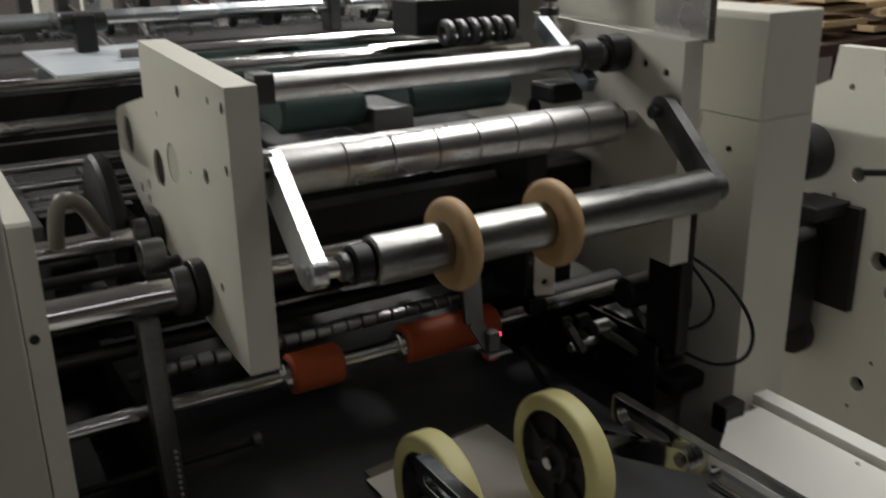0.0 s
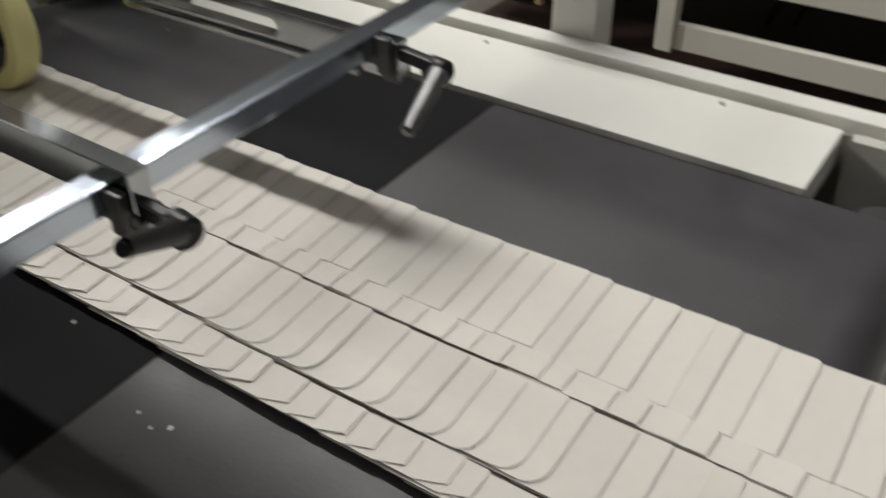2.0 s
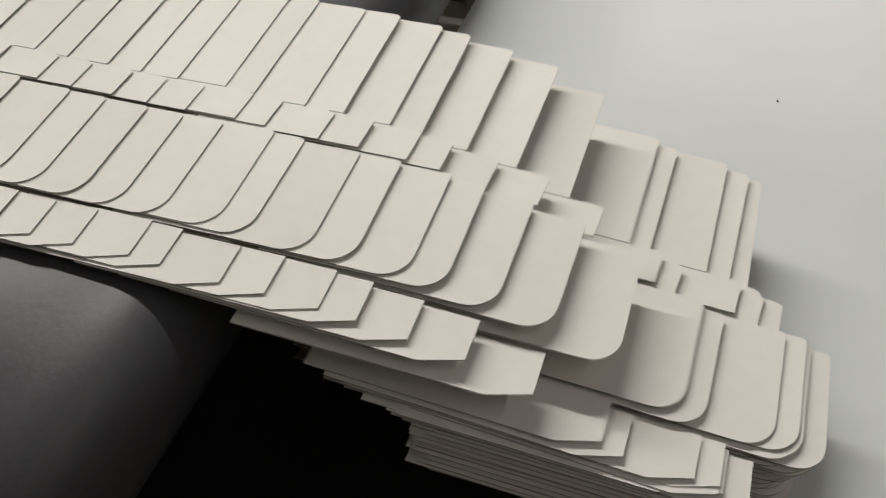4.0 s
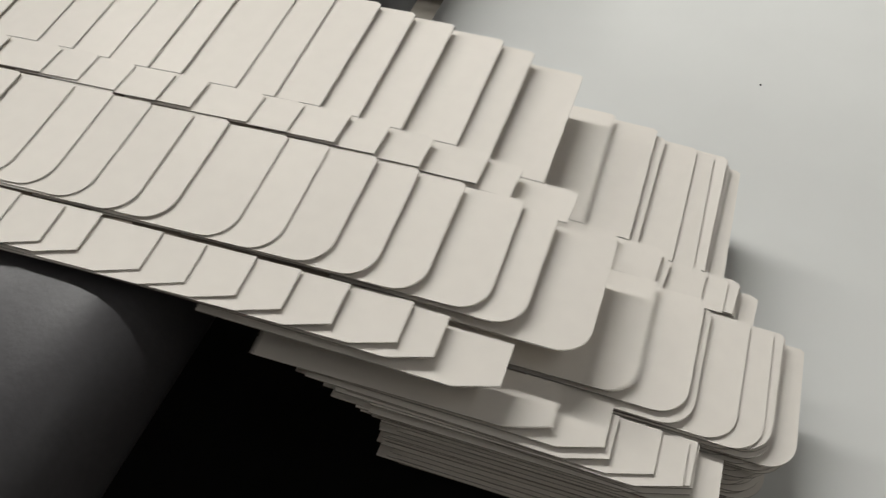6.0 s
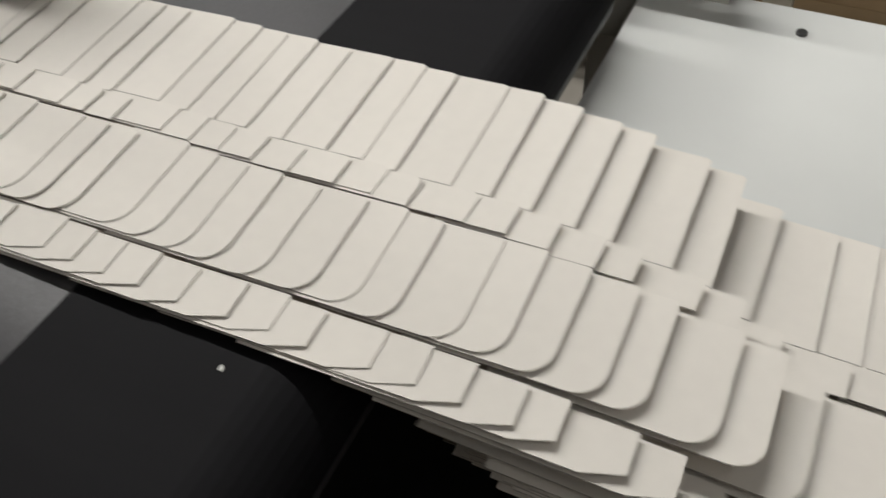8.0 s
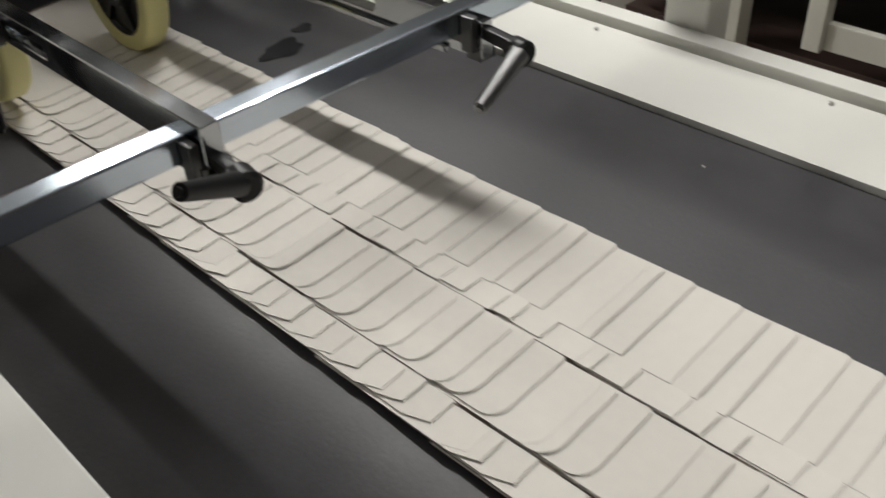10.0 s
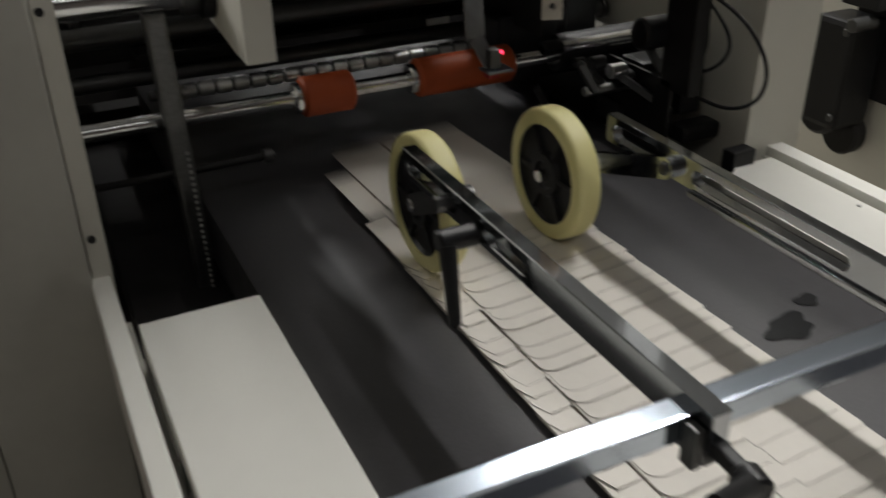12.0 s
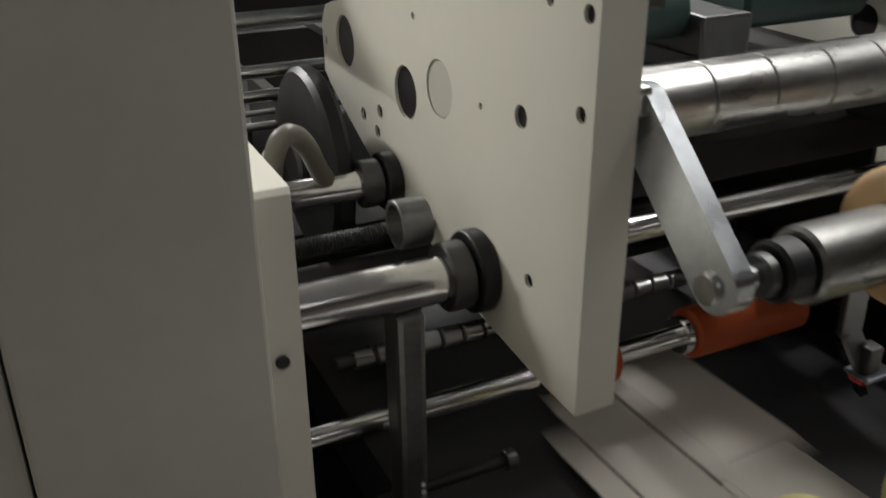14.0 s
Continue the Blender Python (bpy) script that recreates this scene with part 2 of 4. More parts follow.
def conveyor():
    c = thing("delivery_conveyor", "delivery conveyor with grey belt between white painted side panels", "conveyor")
    # the belt runs round two end rollers
    bm = bmesh.new()
    r, y_far = 0.034, 1.25
    yc = BELT_END + 0.012
    prof = [(y_far, BELT_Z), (0.9, BELT_Z), (0.6, BELT_Z), (0.3, BELT_Z)]
    for k in range(13):
        a = math.pi / 2 + math.pi * k / 12
        prof.append((yc + r * math.cos(a), BELT_Z - r + r * math.sin(a)))
    prof.append((y_far, BELT_Z - 2 * r))
    rows = []
    for y, z in prof:
        rows.append([bm.verts.new((x, y, z)) for x in (0.2265, 0.35, 0.5, 0.62, 0.7255)])
    for a, b in zip(rows, rows[1:]):
        for k in range(4):
            f = bm.faces.new((a[k], a[k + 1], b[k + 1], b[k]))
            f.smooth = True
    for k, n in ((0, 1), (4, -1)):
        bm.faces.new([row[k] for row in rows][::n])
    part("belt", bm, BELT, c, "dark grey conveyor belt wrapped round its end roller")
    # panels
    part("side_panel", block(0.122, 0.2255, -0.09, 0.617, 0.785, 0.8155, 0.0015), PANEL, c, "white painted side panel")
    part("side_panel", slab([(0.7265, -0.036), (0.8285, -0.036), (0.8285, 0.635), (0.775, 0.632), (0.7265, 0.598)], 0.785, 0.8155), PANEL, c, "white painted side panel")
    # rails
    part("side_rail", block(0.0955, 0.113, -0.17, 0.715, 0.70, 0.821, 0.0015), PANEL, c, "cream painted side rail")
    part("side_rail", block(0.834, 0.857, -0.175, 0.76, 0.70, 0.8235, 0.0015), PANEL, c, "cream painted side rail")
    part("side_skirt", block(0.829, 0.8338, -0.165, 0.76, 0.73, 0.812, 0), GREYPAINT, c)
    part("inner_plate", block(0.1132, 0.1215, -0.16, 0.70, 0.70, 0.768, 0), GREYPAINT, c)
    # end brackets with bolts, end roller shaft
    part("end_bracket", plate_yz(0.815, 0.8285, [(-0.19, 0.69), (-0.19, 0.815), (-0.045, 0.815), (-0.045, 0.69)], [(-0.158, 0.80, 0.004), (-0.16, 0.777, 0.004)]), GREYPAINT, c, "grey steel end bracket with two bolt holes")
    part("end_bracket", plate_yz(0.122, 0.1355, [(-0.19, 0.69), (-0.19, 0.78), (-0.095, 0.78), (-0.095, 0.69)], [(-0.158, 0.75, 0.004)]), GREYPAINT, c)
    part("end_roller", rod(0.2, 0.75, 0.031, yc, BELT_Z - r), DARKSTEEL, c, smooth=True)
    part("roller_shaft", rod(0.137, 0.814, 0.008, yc, BELT_Z - r), CHROME, c, "bright steel shaft end", smooth=True)
    part("shaft_flat", block(0.786, 0.8145, -0.121, -0.106, 0.794, 0.806, 0.002), CHROME, c, "bright shaft end")
    part("shaft_guard", block(0.732, 0.812, -0.035, 0.0, 0.735, 0.772, 0.002), IRON_AND_DARK, c)
    part("stop_block", block(0.768, 0.80, 0.63, 0.65, 0.8, 0.833, 0.003), BLACK, c, "black rubber stop block")
    for x in (0.099, 0.838):
        for y in (-0.1, 0.55):
            part("leg", block(x, x + 0.04, y - 0.02, y + 0.02, 0, 0.70, 0.002), PANEL, c)
    part("bed_plate", block(0.13, 0.82, -0.05, 1.25, 0.70, 0.735, 0.001), IRON_AND_DARK, c)
    for x, y in ((0.818, 0.06), (0.816, 0.29), (0.818, 0.5)):
        part("screw", rod(-0.002, 0.001, 0.0022, 0, 0, 0.0004, 12), STEEL, c).matrix_basis = pose(x, y, 0.8155, 0, 90, 0)


conveyor()


def table():
    t = thing("delivery_table", "white laminated delivery table below the belt end", "table")
    part("tabletop", slab([(0.372, -1.3), (0.828, -1.3), (0.828, -0.127), (0.44, -0.127), (0.44, -0.31), (0.372, -0.31)], 0.715, 0.737), WHITE, t, "white smooth tabletop")
    part("screw", rod(-0.002, 0.002, 0.004, 0, 0, 0.0005, 16), DARKSTEEL, t).matrix_basis = pose(0.795, -0.246, 0.7375, 0, 90, 0)
    part("speck", rod(-0.0004, 0.0004, 0.0006, 0, 0, 0.0002, 8), BLACK, t).matrix_basis = pose(0.661, -0.334, 0.7374, 0, 90, 0)
    # added black shelf: keeps the gap below the belt end dark
    part("lower_shelf", block(0.12, 0.83, -1.3, 0.6, 0.52, 0.54, 0.001), IRON_AND_DARK, t, "added black shelf that hides the lit floor")
    for x in (0.62, 0.77):
        for y in (-1.25, -0.2):
            part("leg", block(x, x + 0.035, y, y + 0.035, 0, 0.715, 0.002), PANEL, t)


table()

# ---- folded cartons ----
PITCH, SPEED, SHEET, X_MID = 0.0205, 0.0615, 0.0013, 0.441


def carton_master():
    """A folded crash-lock carton: a wide panel, a tab, a long round-cornered panel and an end flap, each reaching forward by its own length."""
    c = thing("carton", "folded grey-white carton blank lying in the shingled stream", "carton", "cartons in the stream")
    # dark colour here paints the shade under leading edges and in the seams
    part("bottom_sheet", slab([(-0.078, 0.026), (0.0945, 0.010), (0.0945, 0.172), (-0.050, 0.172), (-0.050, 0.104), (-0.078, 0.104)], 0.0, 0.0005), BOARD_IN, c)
    part("wide_panel", slab([(0.0232, 0.0), (0.0955, 0.0), (0.097, 0.002), (0.097, 0.165), (0.0232, 0.165)], 0.0006, 0.0011), BOARD, c)
    part("glue_tab", slab([(0.0045, -0.0145), (0.0212, -0.0155), (0.0228, -0.012), (0.0228, 0.15), (0.0045, 0.15)], 0.0006, 0.0011), BOARD, c)
    pts = [(0.0015, -0.0345), (0.0002, -0.036)]
    rr = 0.0125
    for k in range(9):
        a = math.pi / 2 * k / 8
        pts.append((-0.0565 + rr - rr * math.sin(a), -0.036 + rr - rr * math.cos(a)))
    pts += [(-0.0565, 0.155), (0.0015, 0.155)]
    part("round_cornered_panel", slab(pts, 0.0006, 0.0011), BOARD, c)
    part("end_flap", slab([(-0.0590, -0.0105), (-0.0775, -0.0105), (-0.083, 0.006), (-0.083, 0.106), (-0.0590, 0.106)], 0.0005, 0.0010), BOARD, c)
    # the cut edges get a darker colour for the shade on the pile's sides
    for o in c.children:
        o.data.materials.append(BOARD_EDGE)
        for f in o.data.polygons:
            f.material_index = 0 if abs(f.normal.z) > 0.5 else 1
    return c


CARTON = carton_master()
STREAM = []


def smooth(a, b, t):
    u = min(1, max(0, (t - a) / (b - a)))
    return u * u * (3 - 2 * u)


Y_IN = 0.61
LANDING = {20: 0.21, 21: 0.55, 56: 12.04, 59: 13.07, 62: 14.06}
LEAN, SAG, FLIGHT, DROP_Y = 2.5, 0.013, 0.34, -0.246
RIDE_Z = 0.8150 + 0.172 * math.sin(radians(LEAN))


def stream_rows(i, rng):
    """Where carton i is from the clip's start to its end: feeder, flight under the rollers, ride on the belt, drop on the pile, slow creep outward under the next ones."""
    y0 = -0.194 + PITCH * i + rng.uniform(-0.0045, 0.0045) + SPEED * 6.5
    if i in LANDING:
        y0 = Y_IN + SPEED * LANDING[i]
    yaw, dx = rng.uniform(-0.45, 0.45), rng.uniform(-0.0014, 0.0014)
    t_in = (y0 - Y_IN) / SPEED
    t_drop = (y0 - DROP_Y) / SPEED
    t_land = t_drop + 0.2
    land_y, land_yaw, land_x = DROP_Y - rng.uniform(0.0, 0.008), rng.uniform(-1.0, 1.0), rng.uniform(-0.002, 0.002)
    reach, haste = rng.uniform(0.042, 0.076), rng.uniform(0.3, 0.55)
    land_z = 0.7830 + 0.0007 * (i + 21)
    lift = rng.uniform(0.0, 0.0006)
    wait_z = 0.86 + 0.0016 * (65 - i)

    def at(t):
        if t < t_in - FLIGHT:
            return pose(X_MID, 1.36, wait_z, 0, 0, 0)
        if t < t_in:
            u = (t - t_in + FLIGHT) / FLIGHT
            y = Y_IN + 0.75 * (1 - u)
            z = RIDE_Z + (wait_z - RIDE_Z) * (1 - smooth(0, 0.45, u)) + 0.026 * (1 - smooth(0.45, 1, u))
            return pose(X_MID + dx, y, z, -LEAN * smooth(0.55, 1, u), -4.2 * u, yaw)
        y = y0 - SPEED * t
        if t < t_drop:
            # flat on the belt, then the nose sinks a little past the belt's end
            u = min(1, max(0, (-0.145 - y) / (-0.145 - DROP_Y)))
            return pose(X_MID + dx, y, RIDE_Z + lift - SAG * u ** 1.6, -LEAN + 3.6 * u, -4.2 + 2.8 * u, yaw)
        u = smooth(t_drop, t_land, t)
        v = 1 - math.exp(-max(0, t - t_land) / haste)
        y = DROP_Y + (land_y - DROP_Y) * u - reach * v
        z = RIDE_Z - SAG + (land_z - RIDE_Z + SAG) * u - 0.011 * v
        return pose(X_MID + dx + (land_x - dx) * u, y, z, 3.6 - LEAN + (0.6 - 3.6 + LEAN) * u + 1.7 * v, -1.4 + 0.6 * u, yaw + (land_yaw - yaw) * u)

    times = {0.0, 14.0}
    for t in (t_in - FLIGHT, t_in - 0.24, t_in - 0.16, t_in - 0.1, t_in - 0.033, t_in, t_drop, t_drop + 0.07, t_drop + 0.14, t_land, t_land + 0.2, t_land + 0.4, t_land + 0.7, t_land + 1.1, t_land + 1.6, t_land + 2.4, t_land + 4.0):
        times.add(t)
    t = t_in + 0.033
    while t < t_drop:
        times.add(t)
        t += 0.1 if t < t_in + 0.2 else 0.6
    for y in (-0.10, -0.12, -0.14, -0.16, -0.18, -0.2, -0.22, -0.235):
        times.add((y0 - y) / SPEED)
    times = sorted({round(t * FPS) / FPS for t in times if 0 <= t <= 14})
    return [(t, at(t)) for t in times]


def cartons():
    rng = random.Random(5)
    for i in range(-22, 65):
        rows = stream_rows(i, rng)
        ob = CARTON if i == -22 else copy_thing(CARTON, rows[0][1])
        STREAM.append((ob, rows))
    # the pile that already lies on the table
    pile = []
    for k in range(25):
        y = -0.314 - rng.uniform(0, 0.014)
        ob = copy_thing(CARTON, pose(X_MID + rng.uniform(-0.0015, 0.0015), y, 0.7375 + 0.0016 * k, 0.0, 0, rng.uniform(-0.5, 0.5)))
        tagged(ob, "folded grey-white carton blank lying flat in the pile on the table", "carton", "cartons in the pile")
        pile.append(ob)


cartons()


def feeder_shelf():
    f = thing("feeder_shelf", "dark steel shelf under the waiting carton stack", "shelf")
    part("shelf_plate", block(0.34, 0.54, 1.3, 1.6, 0.845, 0.8585, 0.001), IRON_AND_DARK, f)
    part("shelf_leg", block(0.42, 0.46, 1.42, 1.46, 0.0, 0.845, 0.001), IRON_AND_DARK, f)


feeder_shelf()

# ---- marks that ride on the belt ----
RIDERS = []
SPLICE = material("black_belt_splice", (0.010, 0.0097, 0.011), 0.7, spec=0.1, grain=60, vary=0.3, stain=0.5, bump=0.08, spread=0.34)
FLECK = material("white_paper_fleck", (0.8, 0.79, 0.76), 0.8, grain=300, vary=0.05, stain=0.05, bump=0)
STAIN = material("dark_belt_stain", (0.012, 0.012, 0.013), 0.7, spec=0.2, grain=200, vary=0.4, stain=0.4, bump=0.05)


def on_belt(y, lift):
    """The pose of a small piece on the belt, which turns down round the end roller."""
    yc, r = BELT_END + 0.012, 0.034
    if y >= yc:
        return pose(0, y, BELT_Z + lift)
    a = (yc - y) / r
    if a < math.pi:
        return pose(0, yc - (r + lift) * math.sin(a), BELT_Z - r + (r + lift) * math.cos(a), math.degrees(a))
    return pose(0, yc + (a - math.pi) * r, BELT_Z - 2 * r - lift, 180)


def belt_marks():
    c = next(o for o in scene.objects if o.name == "delivery_conveyor")
    mesh = None
    for k in range(30):
        y0 = 0.199 + 0.0025 + 0.005 * k + SPEED * 2.4
        if mesh is None:
            ob = part("splice_strip", slab([(0.228, -0.00251), (0.724, -0.00251), (0.724, 0.00251), (0.228, 0.00251)], 0, 0.0003), SPLICE, c, "dull black splice across the belt")
            mesh = ob.data
        else:
            ob = new("splice_strip", mesh)
            ob.parent = c
        RIDERS.append((ob, y0, 0.0002))
    rng = random.Random(21)
    for x, y, t, w, mat, name in ((0.313, -0.093, 6.5, 0.0007, FLECK, "paper_fleck"), (0.319, -0.102, 6.5, 0.0011, FLECK, "paper_fleck"), (0.317, -0.079, 6.5, 0.0008, FLECK, "paper_fleck"), (0.345, -0.03, 7.2, 0.0009, FLECK, "paper_fleck"), (0.68, 0.12, 9.5, 0.0007, FLECK, "paper_fleck"), (0.604, 0.436, 11.0, 0.016, STAIN, "stain"), (0.645, 0.46, 11.0, 0.008, STAIN, "stain"), (0.29, 0.40, 11.0, 0.01, STAIN, "stain")):
        pts = []
        lobes = [(n, rng.uniform(0, 6.28), rng.uniform(0.05, 0.16)) for n in (1, 2, 3, 5)]
        for k in range(32):
            a = 2 * math.pi * k / 32
            r = w * (1 + sum(h * math.sin(n * a + p) for n, p, h in lobes))
            pts.append((x + r * 1.5 * math.cos(a), r * math.sin(a)))
        ob = part(name, slab(pts, 0, 0.0003), mat, c)
        RIDERS.append((ob, y + SPEED * t, 0.0006))


belt_marks()

# ---- press wheels ----
WHEEL_Y, WHEEL_R = 0.580, 0.0615
WHEEL_Z = 0.8270 + WHEEL_R


def wheel_under(parent, x):
    w = part("wheel", lathe_x([(x - 0.009, 0.012), (x - 0.012, 0.014), (x - 0.012, 0.020), (x - 0.006, 0.022), (x - 0.006, 0.044), (x - 0.0095, 0.047), (x + 0.0095, 0.047), (x + 0.006, 0.044), (x + 0.006, 0.02), (x + 0.012, 0.014)], 0, 0), BLACK, parent, "black plastic wheel centre", True)
    part("tyre", ring(x - 0.0115, x + 0.0115, 0.0468, WHEEL_R, 0, 0, 0.005), TYRE, w, "cream yellow polyurethane tyre", True)
    for k in range(6):
        a = math.pi / 3 * k
        b2 = block(x - 0.0095, x - 0.005, -0.0025, 0.0025, 0.02, 0.046, 0.001)
        bmesh.ops.rotate(b2, cent=(0, 0, 0), matrix=Matrix.Rotation(a, 3, "X"), verts=b2.verts)
        part("spoke", b2, BLACK, w)
    part("axle_bolt", rod(x - 0.018, x + 0.02, 0.006, 0, 0, 0.001, 12), CHROME, w, "bright axle bolt", True)
    w.location = (0, WHEEL_Y, WHEEL_Z)
    return w


def clamp_lever(parent, pivot, tip, mat, label):
    """A tapered clamp handle with a round hub."""
    pivot, tip = Vector(pivot), Vector(tip)
    d = tip - pivot
    bm = bmesh.new()
    bmesh.ops.create_cone(bm, cap_ends=True, segments=20, radius1=0.0068, radius2=0.0045, depth=d.length)
    bmesh.ops.bevel(bm, geom=[e for e in bm.edges if e.is_boundary is False and abs(e.verts[0].co.z - e.verts[1].co.z) < 1e-6], offset=0.002, segments=2, affect="EDGES")
    bmesh.ops.transform(bm, matrix=Matrix.Translation((pivot + tip) / 2) @ d.to_track_quat("Z", "Y").to_matrix().to_4x4(), verts=bm.verts)
    part("clamp_handle", bm, mat, parent, label, True)


def slotted_bar(x0, x1, y0, y1, z0, z1, slots):
    """A flat bar on edge, cut through by long round-ended slots (y0, y1, height)."""
    outline = [(y0, z0), (y1 - 0.003, z0), (y1, z0 + 0.003), (y1, z1 - 0.002), (y1 - 0.002, z1), (y0, z1)]
    bm = bmesh.new()
    edges = []

    def loop(points):
        vs = [bm.verts.new((x0, y, z)) for y, z in points]
        edges.extend(bm.edges.new((vs[k], vs[(k + 1) % len(vs)])) for k in range(len(vs)))

    loop(outline)
    zc = (z0 + z1) / 2 - 0.001
    for a, b, h in slots:
        r = h / 2
        pts = [(b - r + r * math.cos(k * math.pi / 8 - math.pi / 2), zc + r * math.sin(k * math.pi / 8 - math.pi / 2)) for k in range(9)]
        pts += [(a + r + r * math.cos(k * math.pi / 8 + math.pi / 2), zc + r * math.sin(k * math.pi / 8 + math.pi / 2)) for k in range(9)]
        loop(pts)
    bmesh.ops.triangle_fill(bm, use_beauty=True, use_dissolve=False, edges=edges)
    out = bmesh.ops.extrude_face_region(bm, geom=list(bm.faces))["geom"]
    for v in (g for g in out if isinstance(g, bmesh.types.BMVert)):
        v.co.x = x1
    bmesh.ops.dissolve_limit(bm, angle_limit=0.01, verts=bm.verts, edges=bm.edges)
    sharp = [e for e in bm.edges if len(e.link_faces) == 2 and e.calc_face_angle() > 1.2]
    bmesh.ops.bevel(bm, geom=sharp, offset=0.0007, segments=1, affect="EDGES")
    return bm


def press_arm(x, half, y_end, y_far, z, h, slots, wheel_x, side, label):
    """A polished slotted bar across the cross bar, with a swinging link that carries a wheel; side: where the wheel hangs from it."""
    a = thing("press_wheel_arm", label, "machine arm", "press wheel arms")
    part("slotted_bar", slotted_bar(x - half, x + half, y_end, y_far, z - h, z + h, slots), MIRROR, a, "mirror-polished flat bar with long slots")
    # link to the wheel
    lx = x - side * (half + 0.0045)
    py, pz = WHEEL_Y - 0.095, z - 0.002
    pts, x0, x1 = strap((py, pz), (WHEEL_Y, WHEEL_Z), 0.019, (lx - 0.004, lx + 0.004))
    part("link", plate_yz(x0, x1, pts, [(py, pz, 0.003)]), MIRROR if side > 0 else DARKSTEEL, a, "flat swinging steel link")
    part("axle", rod(min(lx, wheel_x), max(lx, wheel_x), 0.0085 if side > 0 else 0.006, WHEEL_Y, WHEEL_Z, 0.001, 20), STEEL, a, smooth=True)
    part("pivot_bolt", rod(x - 0.017, x + 0.017, 0.0062, py, pz, 0.001, 6), DARKSTEEL, a, "dark hexagon bolt")
    part("washer", rod(x + half + 0.0002, x + half + 0.0022, 0.0095, py, pz, 0.0005, 24), STEEL, a, smooth=True)
    # clamp on the cross bar
    part("clamp_block", block(x - half - 0.001, x + half + 0.001, 0.1935, 0.2050, 0.917, z - h - 0.0003, 0.001), DARKSTEEL, a, "dark clamp block")
    part("clamp_plate", block(x - half - 0.0075, x - half - 0.0012, 0.1945, 0.2050, 0.916, 0.9405, 0.001), DARKSTEEL, a, "worn steel clamp plate")
    part("clamp_foot", block(x - 0.010, x + 0.010, 0.1935, 0.2280, 0.9195, 0.9262, 0.001), DARKSTEEL, a, "dark clamp block")
    part("stud", beam_between((x, 0.196, 0.928), (x + 0.001, 0.170, 0.9245), 0.0085, 0.0085, 0.002), BLACK, a, "black threaded stud")
    return a


def press_arms():
    near = press_arm(0.350, 0.0062, 0.193, 0.568, 0.938, 0.0118, [(0.37, 0.43, 0.009), (0.47, 0.555, 0.010)], 0.372, -1, "mirror-polished slotted press wheel arm clamped to the cross bar")
    clamp_lever(near, (0.346, 0.165, 0.9275), (0.303, 0.147, 0.9515), BLACK, "black plastic clamp handle")
    part("handle_hub", rod(-0.008, 0.008, 0.0088, 0, 0, 0.002, 24), BLACK, near, smooth=True).matrix_basis = pose(0.348, 0.167, 0.9265, 0, 0, 80)
    # peg handle on the near side
    part("peg_hub", rod(0.312, 0.3435, 0.0085, 0.436, 0.934, 0.002, 24), BLACK, near, "black clamp hub", True)
    clamp_lever(near, (0.318, 0.432, 0.934), (0.312, 0.408, 0.880), BLACK, "black plastic clamp handle")
    w1 = wheel_under(near, 0.372)
    far = press_arm(0.5600, 0.0055, 0.193, 0.580, 0.9230, 0.0132, [(0.298, 0.46, 0.0125), (0.505, 0.571, 0.0145)], 0.4995, 1, "mirror-polished slotted press wheel arm with open end")
    clamp_lever(far, (0.562, 0.166, 0.921), (0.510, 0.155, 0.9045), DULLSTEEL, "grey metal clamp handle")
    part("handle_hub", rod(-0.008, 0.008, 0.0088, 0, 0, 0.002, 24), BLACK, far, smooth=True).matrix_basis = pose(0.564, 0.169, 0.920, 0, 0, 80)
    part("guard_strip", beam_between((0.5527, 0.225, 0.9095), (0.5527, 0.46, 0.9075), 0.003, 0.006), MIRROR, far, "thin polished strip")
    w2 = wheel_under(far, 0.4995)
    return w1, w2


WHEELS = press_arms()


def cross_bar():
    b = thing("cross_bar", "zinc-plated square cross bar bridging the belt on two posts", "machine bar")
    bm = block(0.082, 0.845, -0.0082, 0.0082, -0.0082, 0.0082, 0.0015)
    part("square_bar", bm, BLUECHROME, b, "zinc-plated square bar").matrix_basis = pose(0, 0.2138, 0.9348, 0, 0, 0)
    part("bar_post", block(0.858, 0.898, 0.20, 0.245, 0.0, 0.935, 0.003), PANEL, b, "cream painted post")
    part("bar_foot", block(0.80, 0.858, 0.2065, 0.2215, 0.9175, 0.9262, 0.001), ZINC, b)
    part("bar_post", block(0.055, 0.0925, 0.195, 0.235, 0.0, 0.926, 0.003), PANEL, b, "cream painted post")


cross_bar()

# ---- machine head ----
FRONT = 0.662


def side_plate(name, x0, x1, holes, label, outline=None):
    p = thing(name, label, "machine plate", "head side plates")
    outline = outline or [(FRONT, 1.004), (FRONT, 1.231), (0.905, 1.243), (0.911, 1.19), (1.02, 1.166), (1.04, 1.16), (1.05, 1.145), (1.05, 1.105), (1.035, 1.095), (0.95, 1.058), (0.88, 1.043), (0.79, 1.014), (0.70, 1.005)]
    part("plate", plate_yz(x0, x1, outline, holes), PAINT, p, "cream enamelled plate drilled with holes")
    # a black disc set into each hole paints the darkness seen through it
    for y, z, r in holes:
        part("hole_bush", rod(x0 + 0.002, x1 - 0.003, r * 0.985, y, z, 0.0004, 24), IRON_AND_DARK, p)
    return p


